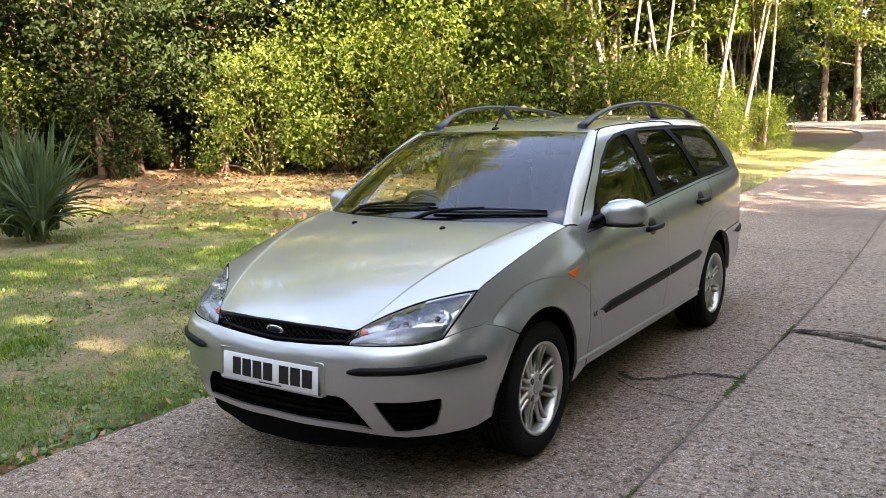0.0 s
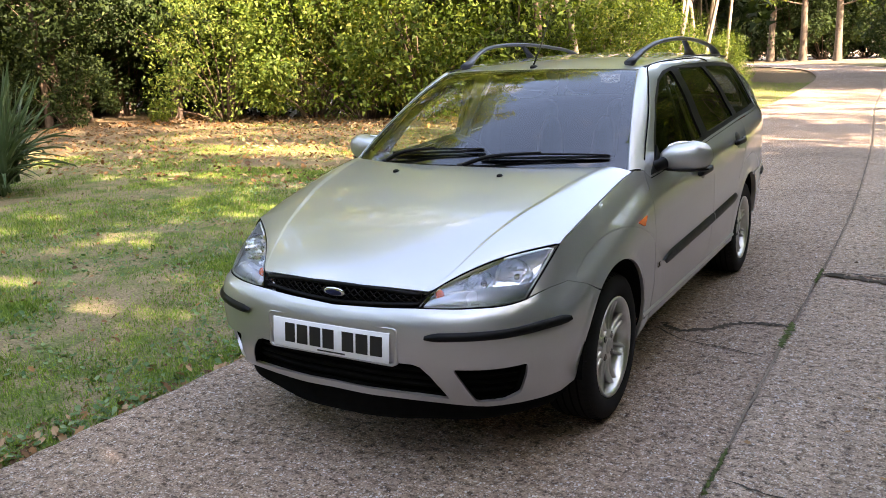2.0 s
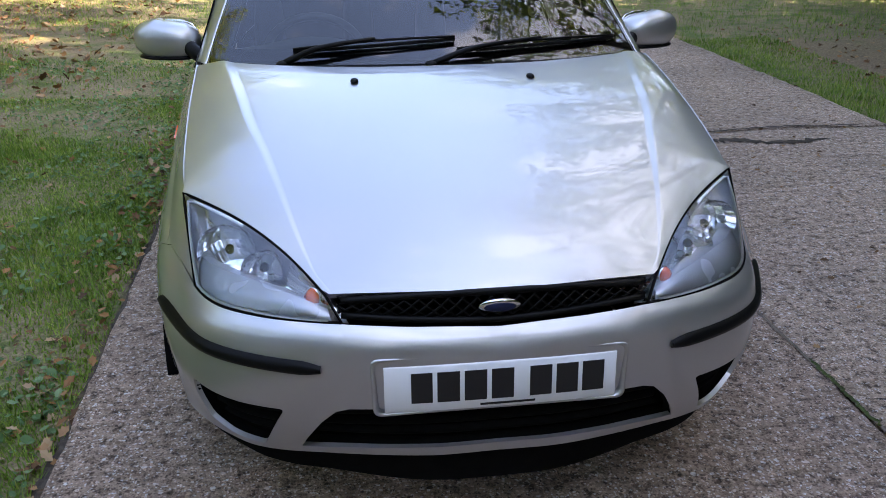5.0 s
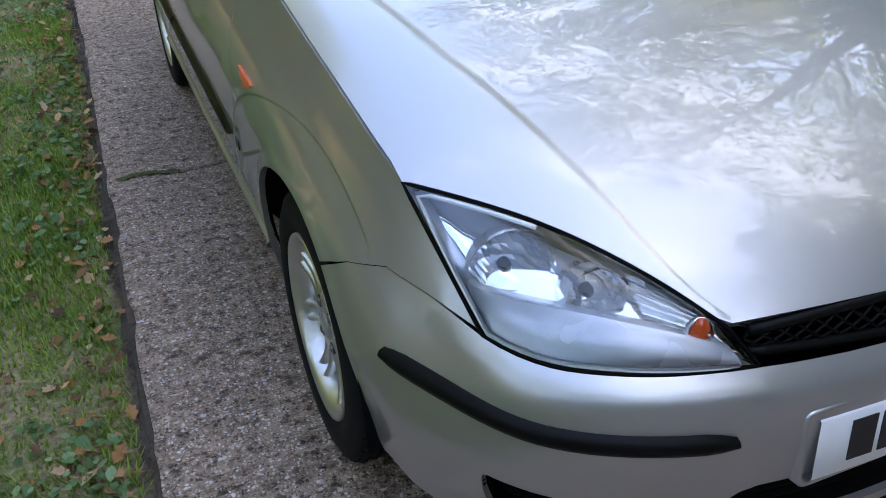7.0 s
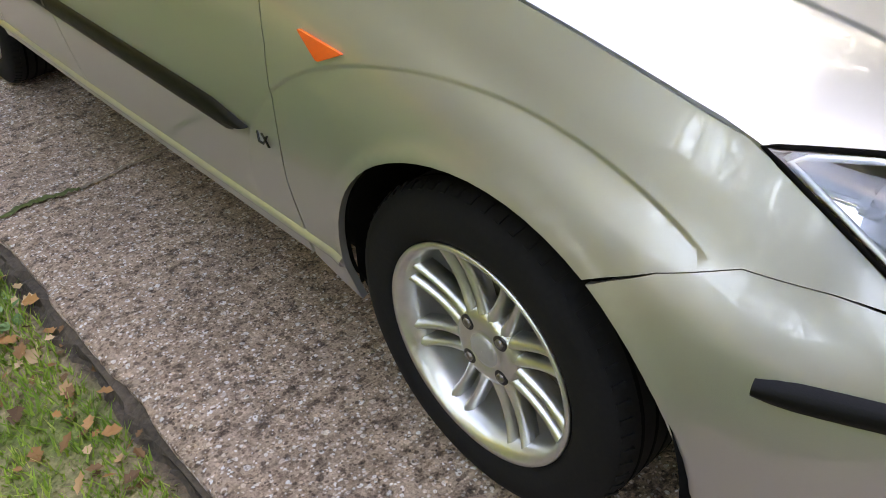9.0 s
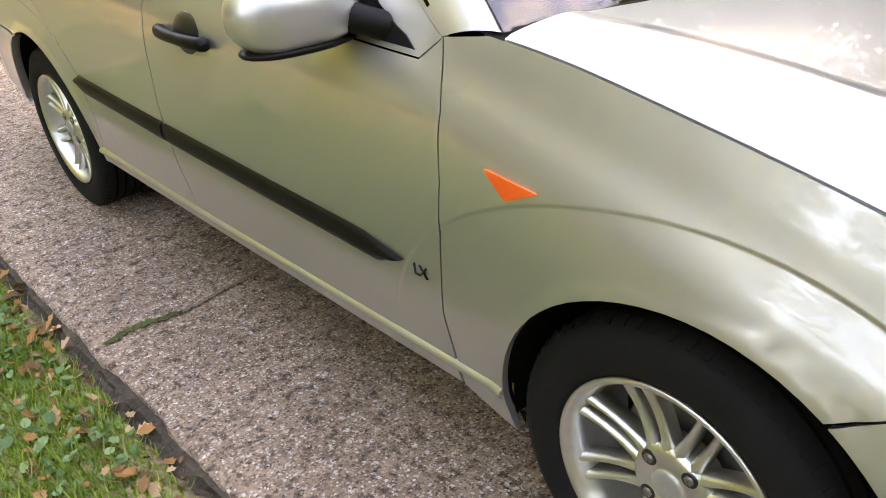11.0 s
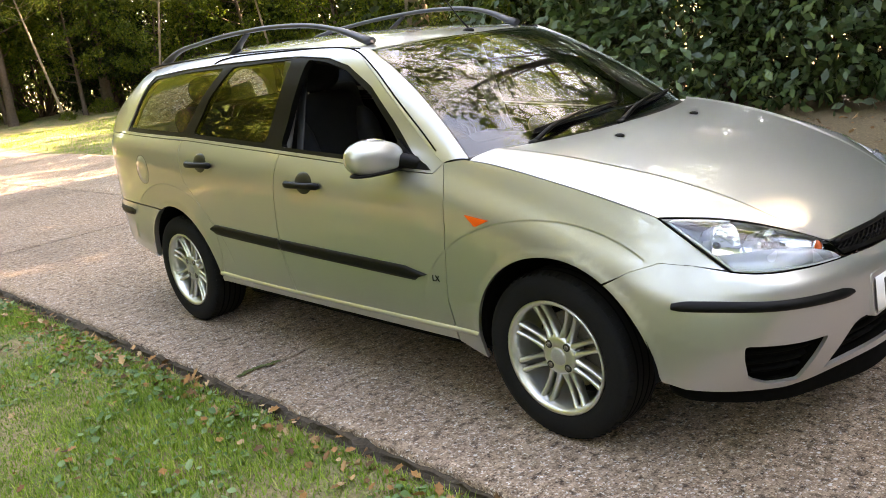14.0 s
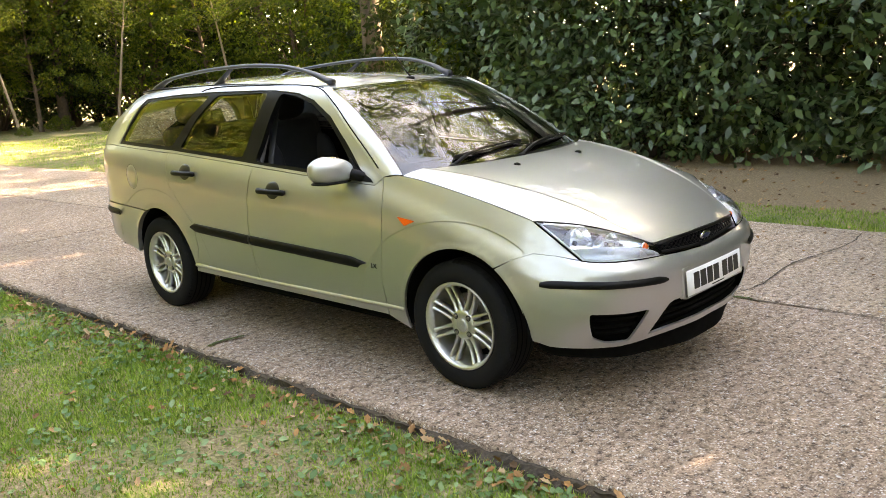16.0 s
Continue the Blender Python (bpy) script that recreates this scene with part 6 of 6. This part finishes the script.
# end of the drive
for x, y in [(-22, -86), (-15, -88), (-9, -90), (-3, -89), (3, -91), (9, -90), (15, -89), (22, -88), (30, -86), (-2, -60), (-5, -52), (-4, -44), (12, -50), (16, -58), (22, -66), (6, -84), (0, -85), (-6, -84), (12, -84), (-12, -84), (18, -84), (-7, -38), (10, -45)]:
    kinds["dark"].append((x, y, R.uniform(0, 360), R.uniform(1.2, 1.6)))
    kinds["holly"].append((x + 1.5, y + 2.2, R.uniform(0, 360), R.uniform(1.5, 2.2)))
for i in range(14):
    kinds["holly"].append((-22 + 4 * i, -82 - 3 * (i % 2), R.uniform(0, 360), R.uniform(2.6, 3.2)))
kinds["bushy"] += [(9.2, -15.2, 130, 1.1), (12.3, -14.6, 220, 1.0)]
kinds["golden"] += [(13.9, -13.1, 75, 1.25), (10.6, -14.6, 40, 1.35), (5.2, -19.0, 80, .62), (4.9, -22.6, 200, .7)]
for key, proto, group in (("ta", tall_a, "tall trees of the wood"), ("tb", tall_b, "tall trees of the wood"), ("birch", birch, "birches of the wood"), ("oak", oak, "trees behind the hedge"), ("over", over_tree, "trees behind the hedge"), ("thin", thin_tree, "tall trees of the wood"), ("shade", shade_tree, "tall trees of the wood"), ("dark", dark_tree, "dark conifers"),
                          ("holly", holly, "shrubs at the wood's edge"), ("bushy", bushy, "shrubs at the wood's edge"), ("golden", golden, "shrubs at the wood's edge"), ("low", lowbush, "undergrowth")):
    scatter(proto, kinds[key], group)

# laurel hedge beside the drive
hedge = new("laurel_hedge")
tagged(hedge, "tall dark green laurel hedge with glossy leaves", "hedge")
rng = np.random.default_rng(21)
stems, cs, ds = [], [], []
for k in range(350):
    y, z = rng.uniform(-7.5, 8.5), (.35 + 5.0 * rng.random() ** 1.1) if k < 290 else rng.uniform(.15, .7)
    face = -6.75 + .45 * math.sin(y * 1.1) * .6 + .25 * math.sin(y * 2.7 + z) - .10 * max(0, z - 2.5)
    if z < .6:
        face -= .30
    c = np.array([face - .5 * rng.random(), y, z])
    m = 270
    p, d = blob_points(m, rng, (.75, .85, .60), .45)
    cs.append(c + p * (.75 + .5 * rng.random()))
    ds.append(d * .4 + np.array([.55, .1, .1]))
    if k % 3 == 0:
        limb(stems, [(face - 1.2, y + rng.normal() * .3, -.1), (face - 1.0, y + rng.normal() * .2, z * .5), c], .04, .010, 5)
c, d = np.concatenate(cs), np.concatenate(ds)
ok = c[:, 2] > .03 + .12 * rng.random(len(c))
v, q = leaf_quads(c[ok], np.full(ok.sum(), .155), rng, d[ok], .24, .5, .08)
wood_mesh("branch", stems, TWIG, hedge)
fast_mesh("foliage", v, q, LAUREL, hedge)

# yucca on the lawn: each sword-shaped leaf is its own part
yucca = new("yucca_plant")
tagged(yucca, "spiky blue-green yucca plant on the lawn", "plant")
yucca.location = (7.95, -3.1, float(lay(7.95, -3.1)))
rng = np.random.default_rng(4)
blades = []
for k in range(6):
    bend, L = (.05, .18, .34, .55, .8, 1.1)[k], (1.25, 1.2, 1.15, 1.1, 1.0, .85)[k]
    verts, faces = [], []
    for i in range(9):
        t = i / 8
        w = .040 * (1 - t) ** .6 * (.55 + .9 * min(1, t * 4) * .5) + .001
        r, z = L * (t * .18 + bend * t * t * .62), L * (t - bend * .52 * t**2.4)
        verts += [(r, w, z + .012), (r + .010, 0, z), (r, -w, z + .012)]
    for i in range(8):
        a = i * 3
        faces += [(a, a + 1, a + 4, a + 3), (a + 1, a + 2, a + 5, a + 4)]
    me = bpy.data.meshes.new("yucca_leaf")
    me.from_pydata(verts, [], faces)
    me.materials.append(YUCCA)
    blades.append(me)
for cx, cy, cz, n in ((0, 0, .10, 120), (.35, .25, .04, 80), (-.30, .30, .02, 80)):
    for i in range(n):
        k = min(5, int(6 * (i / n) ** 1.0))
        ob = new("leaf", blades[k])
        ob.parent = yucca
        ob.matrix_basis = pose(cx + rng.normal() * .05, cy + rng.normal() * .05, cz + rng.random() * .12, rng.normal() * 8, rng.normal() * 8 + (8 if k > 2 else 0), i * 137.5) @ Matrix.Scale(.78 + .4 * rng.random(), 4)

# ---- turf, weeds, fallen leaves ----


def patchy(x, y):
    return .5 + .25 * np.sin(x * 1.7 + 1.3 * np.sin(y * .9)) + .25 * np.sin(y * 1.9 + 1.1 * np.sin(x * 1.4 + 2))


def turf(name, n, x0, x1, y0, y1, seed, tall=.045, label="short uneven lawn grass", thin=.35):
    rng = np.random.default_rng(seed)
    x, y = rng.uniform(x0, x1, n), rng.uniform(y0, y1, n)
    keep = rng.random(n) < np.clip((patchy(x, y) * .6 + patchy(x * 2.7 + 2, y * 2.3 + 1) * .4 - .40 + thin) * 3.2, .08, 1)
    x, y = x[keep], y[keep]
    off = np.maximum(x - ROAD_R(y), ROAD_R(y) - ROAD_W - x)
    ok = off > .020 + .050 * rng.random(len(x)) * (.4 + patchy(x * 3, y * 3.1))
    x, y = x[ok], y[ok]
    n = len(x)
    z = lay(x, y) - .004
    h = tall * (.35 + .9 * rng.random(n)) * (.6 + .7 * patchy(x * 1.7 + 3, y * 1.6))
    a = rng.uniform(0, 2 * np.pi, n)
    lean = h * (.2 + .9 * rng.random(n))
    w = .0020 + .0026 * rng.random(n)
    b = np.stack([x, y, z], 1)
    s = np.stack([-np.sin(a) * w, np.cos(a) * w, 0 * a], 1)
    t = b + np.stack([np.cos(a) * lean, np.sin(a) * lean, h], 1)
    v = np.stack([b - s, b + s, t], 1).reshape(-1, 3)
    return tagged(fast_mesh(name, v, np.arange(n * 3).reshape(n, 3), GRASS), label, "grass", kind="stuff")


turf("lawn_grass", 190000, 1.15, 3.3, -4.5, 2.8, 1, .034, thin=.15)
turf("lawn_grass", 130000, 3.0, 7.0, -6.0, 3.4, 11, .040, thin=.16)
turf("lawn_grass", 60000, 1.2, 11, -8.5, -3, 2, .05, thin=.12)
turf("lawn_grass", 16000, 2.5, 13, -13, -7.5, 12, .05)
turf("verge_grass", 36000, -4.5, -3.48, -6.5, 5, 3, .05, "short grass strip along the drive", .7)
turf("far_lawn_grass", 40000, -10, -3.3, -24, -6, 4, .07, "sunlit lawn grass beside the drive", .6)
turf("far_lawn_grass", 26000, 1.4, 4.8, -34, -8, 5, .07, "sunlit grass verge of the drive", .5)


def flat_leaves(name, x, y, size, mat, seed, lift=.012, tilt=.35, label="", curl=.25, lobes=True):
    """Loose leaves that lie on the ground, each of two halves with a curled edge."""
    rng = np.random.default_rng(seed)
    n = len(x)
    z = np.where((x < ROAD_R(y) - .01) & (x > ROAD_R(y) - ROAD_W + .01), .002, lay(x, y)) + lift * rng.random(n)
    a = rng.uniform(0, 2 * np.pi, n)
    u = np.stack([np.cos(a), np.sin(a), rng.normal(size=n) * tilt], 1)
    b = np.stack([-np.sin(a), np.cos(a), rng.normal(size=n) * tilt], 1)
    L = (size * (.55 + .8 * rng.random(n)))[:, None]
    c = np.stack([x, y, z], 1)
    up = np.array([0, 0, 1.0]) * L * curl
    prof = [(0, 0), (.18, .16), (.34, .36), (.48, .22), (.66, .34), (.80, .16), (1.0, 0)] if lobes else [(0, 0), (.25, .30), (.5, .38), (.8, .24), (1.0, 0)]
    k = len(prof)
    pts = [c + u * L * t + up * (t - .4) ** 2 for t, _ in prof] + [c + u * L * t + b * L * w + up * (.5 + .5 * rng.random((n, 1))) * w * 2.2 for t, w in prof[1:-1]] + [c + u * L * t - b * L * w + up * (.5 + .5 * rng.random((n, 1))) * w * 2.2 for t, w in prof[1:-1]]
    m = len(pts)
    v = np.stack(pts, 1).reshape(-1, 3)
    quads = []
    for s in range(k - 1):
        for side in (0, 1):
            o = k + side * (k - 2)
            p, q = (o + s - 1 if s > 0 else s), (o + s if s + 1 < k - 1 else s + 1)
            f = [s, s + 1, q, p]
            if side:
                f = f[::-1]
            quads.append([i for j, i in enumerate(f)])
    allq = (np.arange(n)[:, None, None] * m + np.array(quads)[None]).reshape(-1, 4)
    faces = [tuple(dict.fromkeys(f)) for f in allq.tolist()]
    ob = from_data(name, v, faces, mat, smooth=False)
    return tagged(ob, label, "leaves", kind="stuff")


rng = np.random.default_rng(77)
n = 800
y = rng.uniform(-6, 3.0, n)
x = ROAD_R(y) + .01 + np.abs(rng.normal(size=n)) * .14
flat_leaves("fallen_leaves", x, y, .040, FALLEN, 1, .03, .4, "dry brown leaves along the slab's edge")
n = 1100
y, x = rng.uniform(-8, 3.2, n), 1.2 + 6.5 * rng.random(n) ** 1.2
flat_leaves("fallen_leaves", x, y, .038, FALLEN, 2, .035, .4, "dry brown leaves scattered over the grass")
n = 7000
y, x = -15 + 10.5 * rng.random(n) ** 1.3, rng.uniform(2.2, 17, n)
flat_leaves("fallen_leaves", x, y, .075, FALLEN, 3, .03, .4, "brown leaf litter in front of the wood")
n = 260
y, x = rng.uniform(-4.5, 3, n), -1.3 - 2.2 * rng.random(n) ** .8
flat_leaves("fallen_leaves", x, y, .030, FALLEN, 4, .006, .25, "small dry leaves on the concrete")
n = 700
y, x = rng.uniform(-7, 5, n), rng.uniform(-6.4, -4.3, n)
flat_leaves("fallen_leaves", x, y, .055, FALLEN, 5, .02, .35, "brown leaf litter under the hedge")
n = 12000
y, x = rng.uniform(-6, 3.2, n), 1.24 + 4.2 * rng.random(n) ** 1.5
ok = patchy(x * 2.3 + 1, y * 2.1) > .42
flat_leaves("weeds", x[ok], y[ok], .030, CLOVER, 6, .030, .35, "low broad-leaved weeds in the lawn", .2, False)
